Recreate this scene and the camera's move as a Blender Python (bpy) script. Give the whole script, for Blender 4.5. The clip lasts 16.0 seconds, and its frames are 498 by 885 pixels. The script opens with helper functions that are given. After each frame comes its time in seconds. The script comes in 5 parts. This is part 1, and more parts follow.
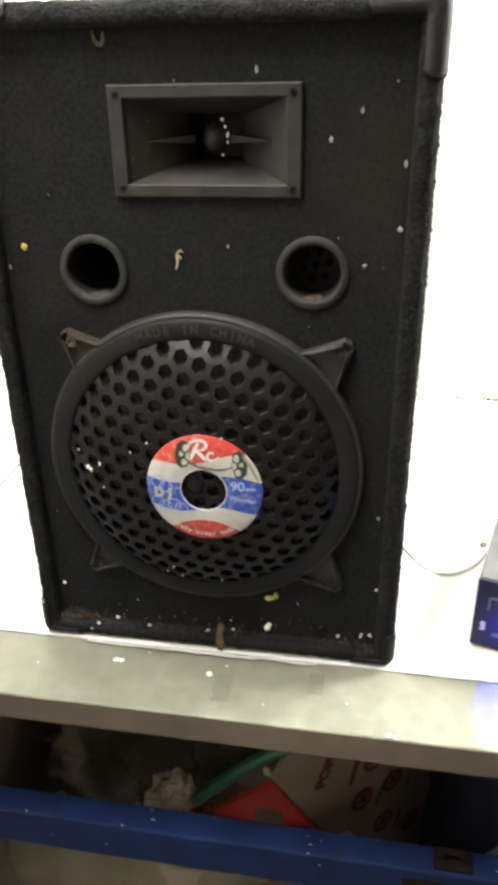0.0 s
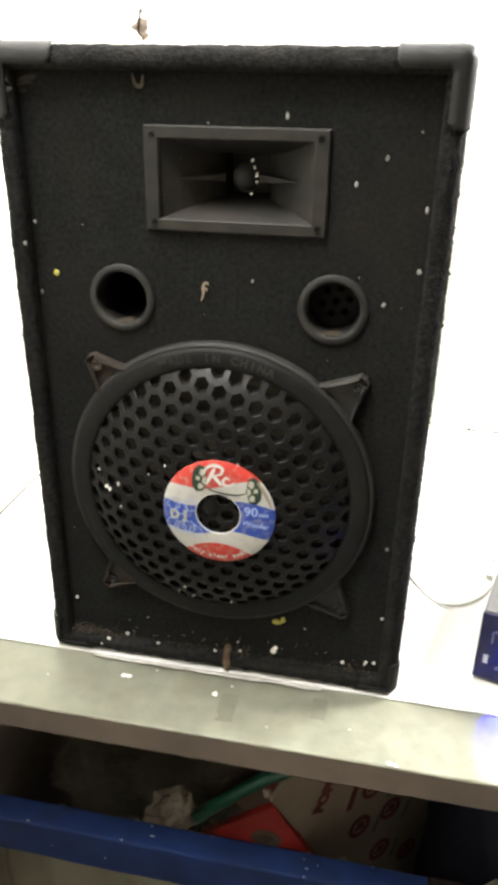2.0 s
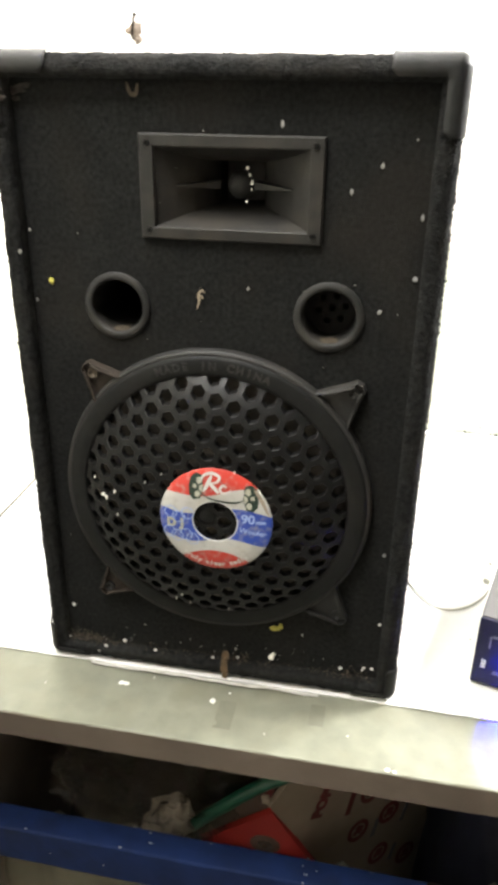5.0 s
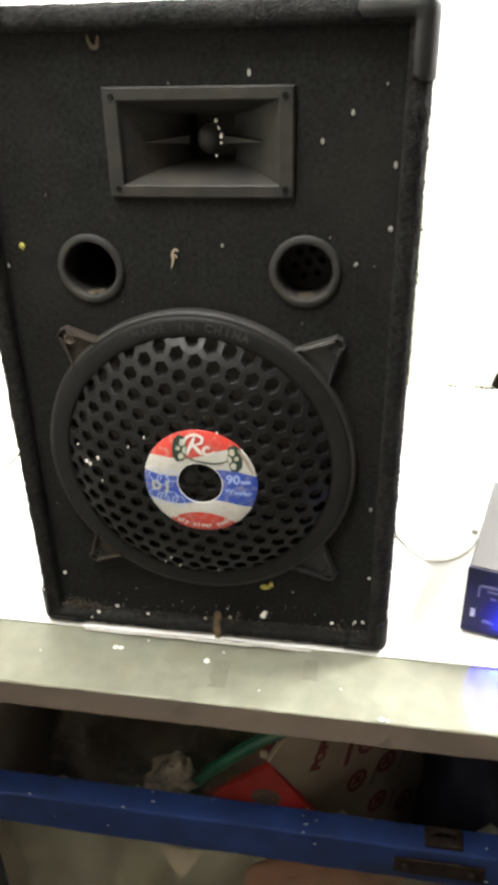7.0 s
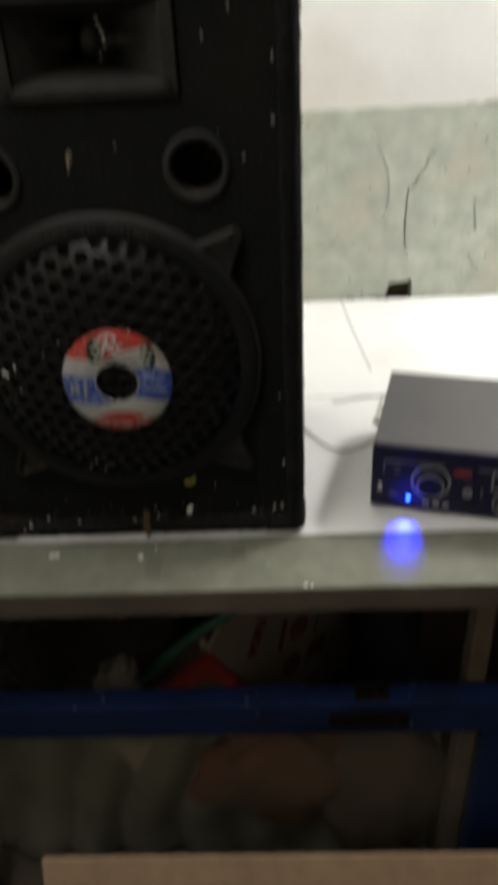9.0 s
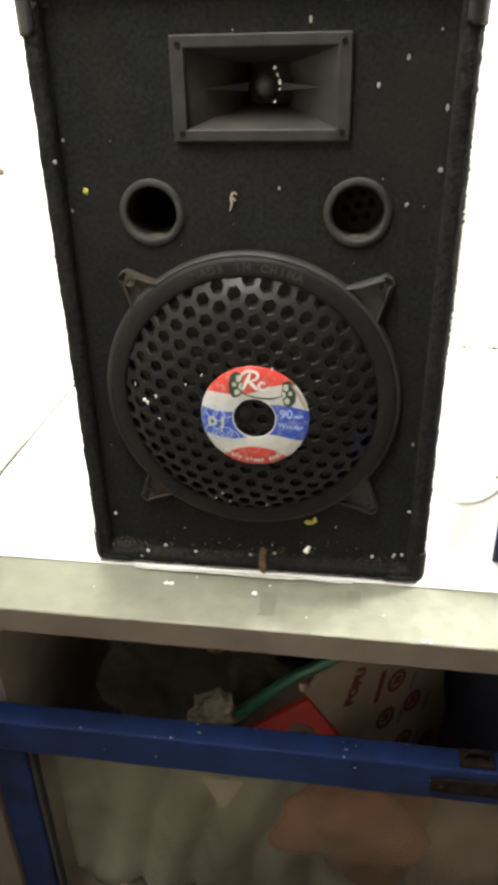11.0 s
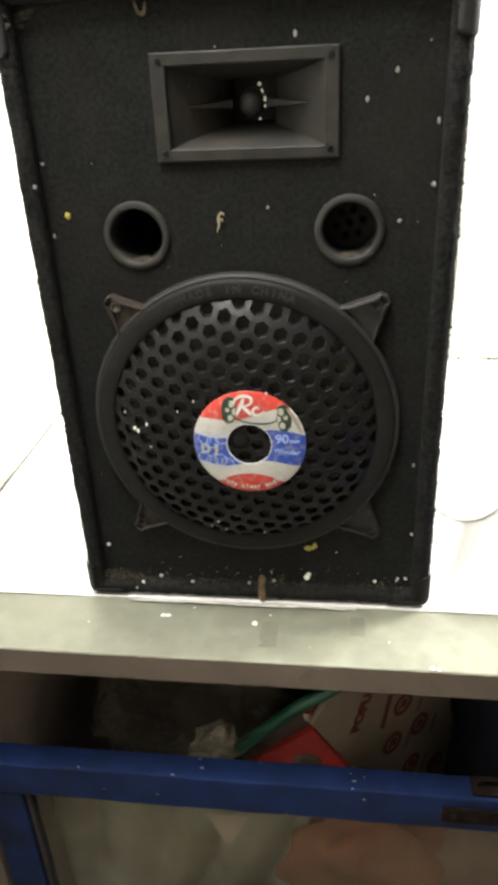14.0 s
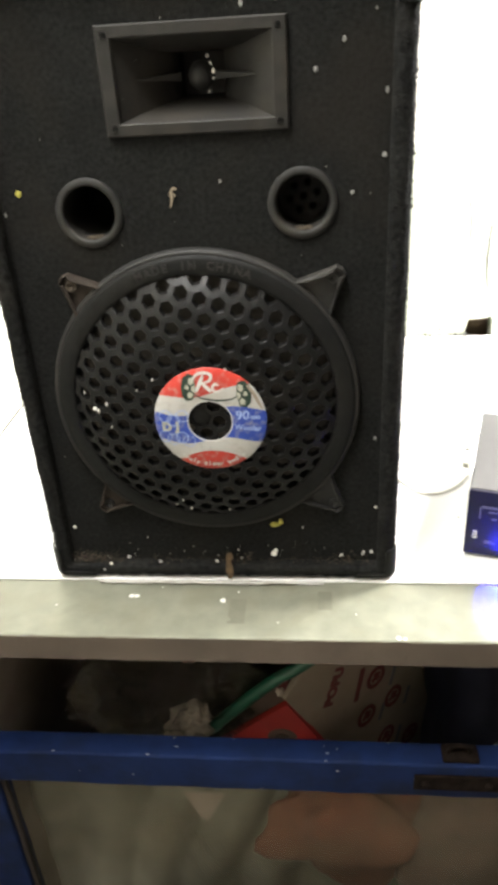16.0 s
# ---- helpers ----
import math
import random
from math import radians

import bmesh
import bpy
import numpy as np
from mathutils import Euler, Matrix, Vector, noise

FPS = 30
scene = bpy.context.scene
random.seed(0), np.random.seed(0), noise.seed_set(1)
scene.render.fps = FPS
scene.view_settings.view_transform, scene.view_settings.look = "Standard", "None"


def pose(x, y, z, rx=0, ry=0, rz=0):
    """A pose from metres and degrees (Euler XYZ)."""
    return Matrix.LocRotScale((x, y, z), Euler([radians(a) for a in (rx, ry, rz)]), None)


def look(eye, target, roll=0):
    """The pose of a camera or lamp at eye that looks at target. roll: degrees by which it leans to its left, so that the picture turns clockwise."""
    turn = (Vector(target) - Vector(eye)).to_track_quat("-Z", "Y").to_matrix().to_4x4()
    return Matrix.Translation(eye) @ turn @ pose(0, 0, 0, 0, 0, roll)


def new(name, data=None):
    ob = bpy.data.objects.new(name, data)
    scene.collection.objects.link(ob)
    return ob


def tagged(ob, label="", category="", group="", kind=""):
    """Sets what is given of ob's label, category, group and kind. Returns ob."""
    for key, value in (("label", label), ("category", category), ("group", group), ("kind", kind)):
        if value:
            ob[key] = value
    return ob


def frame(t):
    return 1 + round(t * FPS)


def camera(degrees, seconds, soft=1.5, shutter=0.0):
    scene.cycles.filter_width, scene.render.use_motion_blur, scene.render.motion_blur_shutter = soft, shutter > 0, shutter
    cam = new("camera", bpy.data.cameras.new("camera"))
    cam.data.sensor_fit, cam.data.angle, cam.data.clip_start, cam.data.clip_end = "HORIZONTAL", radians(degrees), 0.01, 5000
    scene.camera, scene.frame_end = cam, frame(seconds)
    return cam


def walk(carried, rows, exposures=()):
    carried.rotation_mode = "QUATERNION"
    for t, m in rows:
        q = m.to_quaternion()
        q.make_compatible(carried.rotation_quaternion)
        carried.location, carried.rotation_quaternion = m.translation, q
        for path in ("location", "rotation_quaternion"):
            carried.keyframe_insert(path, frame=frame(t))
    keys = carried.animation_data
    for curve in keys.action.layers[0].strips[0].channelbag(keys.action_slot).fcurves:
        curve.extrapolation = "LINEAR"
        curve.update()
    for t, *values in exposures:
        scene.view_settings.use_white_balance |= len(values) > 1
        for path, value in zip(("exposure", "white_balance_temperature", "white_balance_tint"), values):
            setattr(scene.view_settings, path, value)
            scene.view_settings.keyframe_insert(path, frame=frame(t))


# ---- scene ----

cam = camera(37.0, 16.0, soft=4.6, shutter=0.7)
PATH = [
    (0, (0.165, -0.672, 1.468), (-0.149, 1.088, 0.571), -1.1),
    (0.5, (0.163, -0.683, 1.473), (-0.103, 1.072, 0.552), -0.3),
    (1, (0.167, -0.681, 1.478), (-0.119, 1.085, 0.584), 1.1),
    (1.5, (0.163, -0.682, 1.479), (-0.13, 1.086, 0.591), 1.2),
    (2, (0.162, -0.689, 1.486), (-0.182, 1.087, 0.633), 1.0),
    (2.5, (0.164, -0.689, 1.486), (-0.196, 1.075, 0.615), -0.3),
    (3, (0.164, -0.688, 1.488), (-0.167, 1.086, 0.626), 0.8),
    (3.5, (0.165, -0.69, 1.488), (-0.184, 1.087, 0.639), 1.4),
    (4, (0.166, -0.684, 1.486), (-0.171, 1.088, 0.623), 0.7),
    (4.2, (0.164, -0.685, 1.49), (-0.169, 1.094, 0.64), 0.9),
    (6.3, (0.159, -0.685, 1.493), (-0.166, 1.071, 0.593), -0.4),
    (6.5, (0.166, -0.681, 1.493), (-0.157, 1.068, 0.579), -1.6),
    (7, (0.169, -0.683, 1.485), (-0.134, 1.059, 0.55), -1.3),
    (7.5, (0.169, -0.7, 1.487), (-0.109, 1.053, 0.565), -0.3),
    (8, (0.184, -0.703, 1.483), (-0.113, 1.026, 0.523), -1.8),
    (8.2, (0.186, -0.715, 1.478), (0.033, 1.034, 0.521), -1.9),
    (8.4, (0.188, -0.726, 1.47), (0.045, 1.021, 0.507), -2.9),
    (8.5, (0.185, -0.736, 1.478), (0.107, 1.008, 0.501), -2.3),
    (8.7, (0.177, -0.752, 1.470), (0.101, 1.003, 0.514), -3.5),
    (8.9, (0.174, -0.759, 1.464), (0.122, 0.980, 0.479), -2.7),
    (9, (0.176, -0.759, 1.453), (0.102, 0.94, 0.401), -3.1),
    (9.1, (0.165, -0.758, 1.436), (0.108, 0.927, 0.360), -3.8),
    (9.2, (0.159, -0.75, 1.441), (0.091, 0.926, 0.353), -3.4),
    (9.3, (0.150, -0.752, 1.444), (0.075, 0.949, 0.395), -3.5),
    (9.5, (0.139, -0.76, 1.459), (0.016, 0.976, 0.473), -2.1),
    (9.7, (0.129, -0.764, 1.452), (-0.072, 0.967, 0.468), -2.5),
    (9.8, (0.133, -0.762, 1.456), (-0.104, 0.958, 0.463), -2.6),
    (10, (0.126, -0.763, 1.468), (-0.136, 0.969, 0.503), -1.8),
    (12.3, (0.106, -0.721, 1.447), (-0.163, 0.998, 0.461), -1.3),
    (12.5, (0.105, -0.713, 1.452), (-0.157, 0.991, 0.438), -2.2),
    (13, (0.104, -0.705, 1.455), (-0.138, 1.014, 0.462), -1.9),
    (13.5, (0.119, -0.709, 1.455), (-0.196, 0.995, 0.457), -2.7),
    (14, (0.105, -0.725, 1.46), (-0.149, 1.022, 0.52), -2.9),
    (14.5, (0.102, -0.729, 1.456), (-0.122, 1.011, 0.496), -2.6),
    (15, (0.114, -0.73, 1.449), (-0.095, 0.996, 0.46), -2.5),
    (15.5, (0.116, -0.727, 1.452), (-0.104, 1.002, 0.472), -2.7),
    (16, (0.124, -0.728, 1.45), (-0.075, 1.007, 0.475), -3.7),
]
EXPOSURES = [(0.0, 0.0), (7.8, 0.0), (8.1, -0.2), (8.5, -1.55), (8.65, -2.05), (9.0, -2.2), (9.25, -2.05), (9.5, -1.4), (9.8, -0.15), (10.2, 0.0), (16.0, 0.0)]
walk(cam, [(t, look(eye, target, roll)) for t, eye, target, roll in PATH], EXPOSURES)

# ---- light ----
world = bpy.data.worlds.new("room_air")
world.use_nodes = True
world.node_tree.nodes["Background"].inputs[0].default_value = (0.9, 0.95, 1.0, 1)
world.node_tree.nodes["Background"].inputs[1].default_value = 0.05
scene.world = world


def tube(name, eye, target, power, length, width, colour=(1.0, 0.985, 0.965)):
    lamp = bpy.data.lights.new(name, "AREA")
    lamp.shape, lamp.size, lamp.size_y, lamp.energy, lamp.color = "RECTANGLE", length, width, power, colour
    ob = new(name, lamp)
    ob.matrix_world = look(eye, target)
    return ob


tube("tube_light_wall", (1.2, 0.70, 2.05), (0.1, 0.40, 0.85), 117, 0.6, 0.08)
tube("tube_light_left", (-0.1, 0.62, 2.3), (-0.1, 0.3, 0.85), 26, 0.9, 0.08)
tube("tube_light_room", (-0.25, -0.28, 2.78), (-0.1, -0.27, 0.9), 73, 1.2, 0.10)


# ---- materials ----
def shader(name, colour, rough=0.6, metal=0.0, spec=0.5, noise_scale=40.0, vary=0.15, bump=0.1, bump_scale=200.0, stain=None, stain_scale=6.0, stain_amount=0.5, bump_dist=0.002):
    """Principled surface: base colour varied at two scales, a stain colour in patches and a fine bump."""
    m = bpy.data.materials.new(name)
    m.use_nodes = True
    t = m.node_tree
    p = t.nodes["Principled BSDF"]
    p.inputs["Roughness"].default_value, p.inputs["Metallic"].default_value = rough, metal
    p.inputs["Specular IOR Level"].default_value = spec
    co = t.nodes.new("ShaderNodeTexCoord")

    def noisy(scale, detail=5):
        n = t.nodes.new("ShaderNodeTexNoise")
        n.inputs["Scale"].default_value, n.inputs["Detail"].default_value = scale, detail
        t.links.new(co.outputs["Object"], n.inputs["Vector"])
        return n

    def mix(fac, a, b):
        x = t.nodes.new("ShaderNodeMix")
        x.data_type = "RGBA"
        for sock, v in ((x.inputs[0], fac), (x.inputs[6], a), (x.inputs[7], b)):
            if isinstance(v, bpy.types.NodeSocket):
                t.links.new(v, sock)
            else:
                sock.default_value = v if isinstance(v, float) else (*v, 1)
        return x.outputs[2]

    def ramp(sock, lo, hi):
        r = t.nodes.new("ShaderNodeMapRange")
        r.inputs[1].default_value, r.inputs[2].default_value = lo, hi
        t.links.new(sock, r.inputs[0])
        return r.outputs[0]

    n1 = noisy(noise_scale)
    dark, light = [c * (1 - vary) for c in colour], [min(1, c * (1 + vary)) for c in colour]
    c = mix(ramp(n1.outputs[0], 0.3, 0.7), dark, light)
    n2 = noisy(noise_scale / 7, 3)
    c = mix(ramp(n2.outputs[0], 0.35, 0.75), c, mix(0.5, c, [v * (1 - vary) for v in colour]))
    if stain:
        n3 = noisy(stain_scale, 8)
        f = t.nodes.new("ShaderNodeMath")
        f.operation, f.inputs[1].default_value = "MULTIPLY", stain_amount
        t.links.new(ramp(n3.outputs[0], 0.5, 0.68), f.inputs[0])
        c = mix(f.outputs[0], c, stain)
    t.links.new(c, p.inputs["Base Color"])
    r = t.nodes.new("ShaderNodeMapRange")
    r.inputs[3].default_value, r.inputs[4].default_value = max(0, rough - 0.08), min(1, rough + 0.08)
    t.links.new(n2.outputs[0], r.inputs[0])
    t.links.new(r.outputs[0], p.inputs["Roughness"])
    b = t.nodes.new("ShaderNodeBump")
    b.inputs["Strength"].default_value, b.inputs["Distance"].default_value = bump, bump_dist
    t.links.new(noisy(bump_scale, 4).outputs[0], b.inputs["Height"])
    t.links.new(b.outputs[0], p.inputs["Normal"])
    return m


CARPET = shader("black_carpet", (0.0162, 0.0164, 0.0162), 0.95, spec=0.10, noise_scale=180, vary=0.6, bump=1.0, bump_scale=420, stain=(0.030, 0.028, 0.025), stain_scale=22, stain_amount=0.35, bump_dist=0.003)
FELT = shader("baffle_carpet", (0.0138, 0.0140, 0.0136), 0.97, spec=0.08, noise_scale=240, vary=0.5, bump=0.7, bump_scale=600, stain=(0.021, 0.018, 0.015), stain_scale=9, stain_amount=0.4)
LINT = shader("dusty_lint", (0.085, 0.070, 0.052), 0.95, spec=0.1, noise_scale=150, vary=0.5)
BLACK_PLASTIC = shader("dusty_black_plastic", (0.0140, 0.0138, 0.0132), 0.62, spec=0.4, noise_scale=90, vary=0.25, bump=0.15, bump_scale=500, stain=(0.05, 0.044, 0.036), stain_scale=18, stain_amount=0.4)
GRILLE_PLASTIC = shader("grille_plastic", (0.0066, 0.0066, 0.0064), 0.45, spec=0.20, noise_scale=70, vary=0.3, bump=0.12, bump_scale=500, stain=(0.013, 0.0115, 0.009), stain_scale=16, stain_amount=0.4)
RIM_PLASTIC = shader("rim_plastic", (0.00697, 0.007052, 0.00697), 0.62, spec=0.2, noise_scale=70, vary=0.25, bump=0.12, bump_scale=600, stain=(0.020, 0.018, 0.015), stain_scale=12, stain_amount=0.35)
HORN_PLASTIC = shader("horn_plastic", (0.0155, 0.0145, 0.0130), 0.62, spec=0.35, noise_scale=60, vary=0.3, bump=0.12, bump_scale=400, stain=(0.040, 0.033, 0.024), stain_scale=16, stain_amount=0.45)
GLARE_CORNER = shader("glare_lit_corner_plastic", (0.0108, 0.01107, 0.01134), 0.5, spec=0.3, noise_scale=60, vary=0.2, bump=0.2, bump_scale=300, stain=(0.036, 0.035, 0.032), stain_scale=20, stain_amount=0.4)
# Cone and lining lightened so the guard holes look lifted by lens haze.
CONE = shader("haze_lightened_cone", (0.12, 0.108, 0.092), 0.85, noise_scale=60, vary=0.3, stain=(0.13, 0.105, 0.075), stain_scale=20, stain_amount=0.4)
PAINT = shader("dried_white_paint", (0.78, 0.77, 0.72), 0.6, noise_scale=200, vary=0.1)
FLECK = shader("grimy_paint_fleck", (0.25, 0.25, 0.235), 0.7, noise_scale=300, vary=0.2)
YELLOW = shader("yellow_flake", (0.42, 0.385, 0.07), 0.6, noise_scale=200, vary=0.2)
SCREW = shader("dull_screw_metal", (0.12, 0.1, 0.08), 0.5, metal=0.7, noise_scale=400, vary=0.4)
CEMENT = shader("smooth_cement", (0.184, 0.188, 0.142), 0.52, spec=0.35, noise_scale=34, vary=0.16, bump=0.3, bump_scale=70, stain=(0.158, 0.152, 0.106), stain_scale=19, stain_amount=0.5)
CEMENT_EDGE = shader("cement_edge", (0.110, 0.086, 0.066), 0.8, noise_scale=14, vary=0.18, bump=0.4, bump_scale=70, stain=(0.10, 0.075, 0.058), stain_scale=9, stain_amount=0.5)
WHITE_SHEET = shader("white_laminate", (0.82, 0.82, 0.8), 0.35, spec=0.4, noise_scale=5, vary=0.03, bump=0.05, bump_scale=30, stain=(0.66, 0.64, 0.58), stain_scale=5, stain_amount=0.35)
LOWER_PLASTER = shader("grey_green_plaster", (0.515, 0.548, 0.465), 0.75, noise_scale=22, vary=0.2, bump=0.4, bump_scale=35, stain=(0.56, 0.53, 0.435), stain_scale=6.5, stain_amount=0.8)
UPPER_PLASTER = shader("whitewashed_plaster", (0.86, 0.85, 0.815), 0.8, noise_scale=6, vary=0.06, bump=0.35, bump_scale=40, stain=(0.70, 0.62, 0.52), stain_scale=4, stain_amount=0.5)
SIDE_PLASTER = shader("cream_plaster", (0.80, 0.78, 0.68), 0.75, noise_scale=6, vary=0.06, bump=0.25, bump_scale=35, stain=(0.68, 0.62, 0.48), stain_scale=4, stain_amount=0.4)
DIM_WALL = shader("dark_unseen_wall", (0.22, 0.19, 0.16), 0.85, noise_scale=5, vary=0.12, bump=0.3, bump_scale=30)
CRUST = shader("brown_crust", (0.125, 0.082, 0.043), 0.85, noise_scale=180, vary=0.45, bump=0.5, bump_scale=300)
INNER_PLASTER = shader("brown_grey_inner_plaster", (0.40, 0.34, 0.30), 0.85, noise_scale=10, vary=0.15, bump=0.3, bump_scale=40, stain=(0.26, 0.21, 0.17), stain_scale=7, stain_amount=0.6)
CRACK = shader("crack_shadow", (0.06, 0.056, 0.048), 0.9, noise_scale=80, vary=0.4)
BLUE = shader("worn_blue_enamel", (0.0064, 0.0180, 0.072), 0.68, spec=0.16, noise_scale=25, vary=0.3, bump=0.25, bump_scale=90, stain=(0.005, 0.009, 0.026), stain_scale=14, stain_amount=0.75)
RUST = shader("rusty_iron", (0.012, 0.008, 0.006), 0.9, spec=0.08, metal=0.0, noise_scale=80, vary=0.6, bump=0.5, bump_scale=200)
DARK_WOOD = shader("dark_old_wood", (0.11, 0.075, 0.055), 0.8, noise_scale=20, vary=0.3, bump=0.3, bump_scale=80)
PALE_WOOD = shader("pale_wood", (0.15, 0.112, 0.078), 0.7, noise_scale=25, vary=0.2, bump=0.2, bump_scale=80)
CARDBOARD = shader("brown_cardboard", (0.52, 0.36, 0.23), 0.85, noise_scale=30, vary=0.1, bump=0.2, bump_scale=90, stain=(0.36, 0.24, 0.15), stain_scale=6, stain_amount=0.4)
FLOOR = shader("grey_cement_floor", (0.16, 0.15, 0.13), 0.8, noise_scale=4, vary=0.2, bump=0.3, bump_scale=30)
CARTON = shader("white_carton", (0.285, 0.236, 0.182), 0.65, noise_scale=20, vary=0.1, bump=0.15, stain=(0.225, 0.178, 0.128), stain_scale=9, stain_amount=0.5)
RED_PRINT = shader("dark_red_print", (0.140, 0.015, 0.015), 0.6, noise_scale=60, vary=0.25)
RED = shader("red_enamel", (0.36, 0.019, 0.016), 0.5, noise_scale=20, vary=0.2, stain=(0.28, 0.02, 0.015), stain_scale=8, stain_amount=0.5)
GREEN = shader("green_hose_rubber", (0.0064, 0.068, 0.036), 0.4, noise_scale=40, vary=0.2)
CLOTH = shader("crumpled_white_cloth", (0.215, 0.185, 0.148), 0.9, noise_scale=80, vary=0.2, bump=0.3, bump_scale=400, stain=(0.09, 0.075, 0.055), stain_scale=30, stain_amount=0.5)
GREY_CLOTH = shader("grey_green_sacking", (0.225, 0.225, 0.172), 0.9, noise_scale=14, vary=0.25, bump=0.15, bump_scale=60, stain=(0.17, 0.15, 0.10), stain_scale=6, stain_amount=0.6)
RUST_CLOTH = shader("russet_cloth", (0.15, 0.050, 0.024), 0.9, noise_scale=25, vary=0.3, bump=0.1, bump_scale=60, stain=(0.11, 0.075, 0.042), stain_scale=7, stain_amount=0.6)
NAVY_BROWN = shader("dark_brown_cloth", (0.03, 0.022, 0.018), 0.9, noise_scale=40, vary=0.3)
NAVY = shader("navy_cloth", (0.014, 0.0154, 0.035), 0.85, noise_scale=30, vary=0.3)
AMP_CASE = shader("grey_painted_steel", (0.078, 0.075, 0.076), 0.5, metal=0.15, noise_scale=90, vary=0.06, bump=0.08, bump_scale=700)
# Black panel with the indicator lamp's blue glow put into its base colour.
AMP_FACE = shader("black_panel_blue_glow", (0.010, 0.010, 0.034), 0.35, spec=0.25, noise_scale=60, vary=0.2)
SILVER = shader("worn_silver_ring", (0.36, 0.36, 0.39), 0.38, metal=0.7, noise_scale=90, vary=0.15)
GREY_PRINT = shader("grey_print", (0.13, 0.13, 0.155), 0.6, noise_scale=90, vary=0.1)
CABLE = shader("off_white_cable", (0.50, 0.49, 0.42), 0.5, noise_scale=80, vary=0.15)
THIN_WIRE = shader("thin_grey_wire", (0.09, 0.085, 0.07), 0.5, noise_scale=80, vary=0.15)
STICKER_WHITE = shader("sticker_white_ink", (0.58, 0.58, 0.56), 0.5, noise_scale=60, vary=0.05)
EAR_BROWN = shader("dusty_brown_plastic", (0.034, 0.026, 0.020), 0.75, spec=0.25, noise_scale=70, vary=0.4, bump=0.2, bump_scale=400, stain=(0.048, 0.034, 0.024), stain_scale=40, stain_amount=0.5)
STICKER_CREAM = shader("sticker_cream_ink", (0.42, 0.42, 0.34), 0.5, noise_scale=300, vary=0.3)
STICKER_PALE = shader("sticker_pale_blue_ink", (0.33, 0.43, 0.72), 0.5, noise_scale=90, vary=0.1)
STICKER_DARK = shader("sticker_dark_ink", (0.012, 0.034, 0.021), 0.5, noise_scale=60, vary=0.2)


def film_glass(name, veil, rough, amount):
    """A thin see-through pane or film with a veil of dust and a soft sheen."""
    m = bpy.data.materials.new(name)
    m.use_nodes = True
    t = m.node_tree
    p, out = t.nodes["Principled BSDF"], t.nodes["Material Output"]
    p.inputs["Base Color"].default_value, p.inputs["Roughness"].default_value = (*veil, 1), rough
    clear, mix = t.nodes.new("ShaderNodeBsdfTransparent"), t.nodes.new("ShaderNodeMixShader")
    co, n, r = t.nodes.new("ShaderNodeTexCoord"), t.nodes.new("ShaderNodeTexNoise"), t.nodes.new("ShaderNodeMapRange")
    n.inputs["Scale"].default_value, n.inputs["Detail"].default_value = 9, 5
    r.inputs[1].default_value, r.inputs[2].default_value = 0.35, 0.7
    r.inputs[3].default_value, r.inputs[4].default_value = amount * 0.7, amount * 1.4
    t.links.new(co.outputs["Object"], n.inputs["Vector"])
    t.links.new(n.outputs[0], r.inputs[0])
    t.links.new(r.outputs[0], mix.inputs[0])
    t.links.new(clear.outputs[0], mix.inputs[1])
    t.links.new(p.outputs[0], mix.inputs[2])
    t.links.new(mix.outputs[0], out.inputs["Surface"])
    return m


GLASS = film_glass("dusty_cabinet_glass", (0.30, 0.27, 0.19), 0.35, 0.10)
BAG = film_glass("clear_plastic_film", (0.075, 0.064, 0.05), 0.06, 0.17)



def led_glow():
    m = bpy.data.materials.new("blue_led_glow")
    m.use_nodes = True
    p = m.node_tree.nodes["Principled BSDF"]
    p.inputs["Base Color"].default_value = (0.05, 0.1, 0.9, 1)
    p.inputs["Emission Color"].default_value, p.inputs["Emission Strength"].default_value = (0.006, 0.03, 1.0, 1), 280
    return m


LED = led_glow()


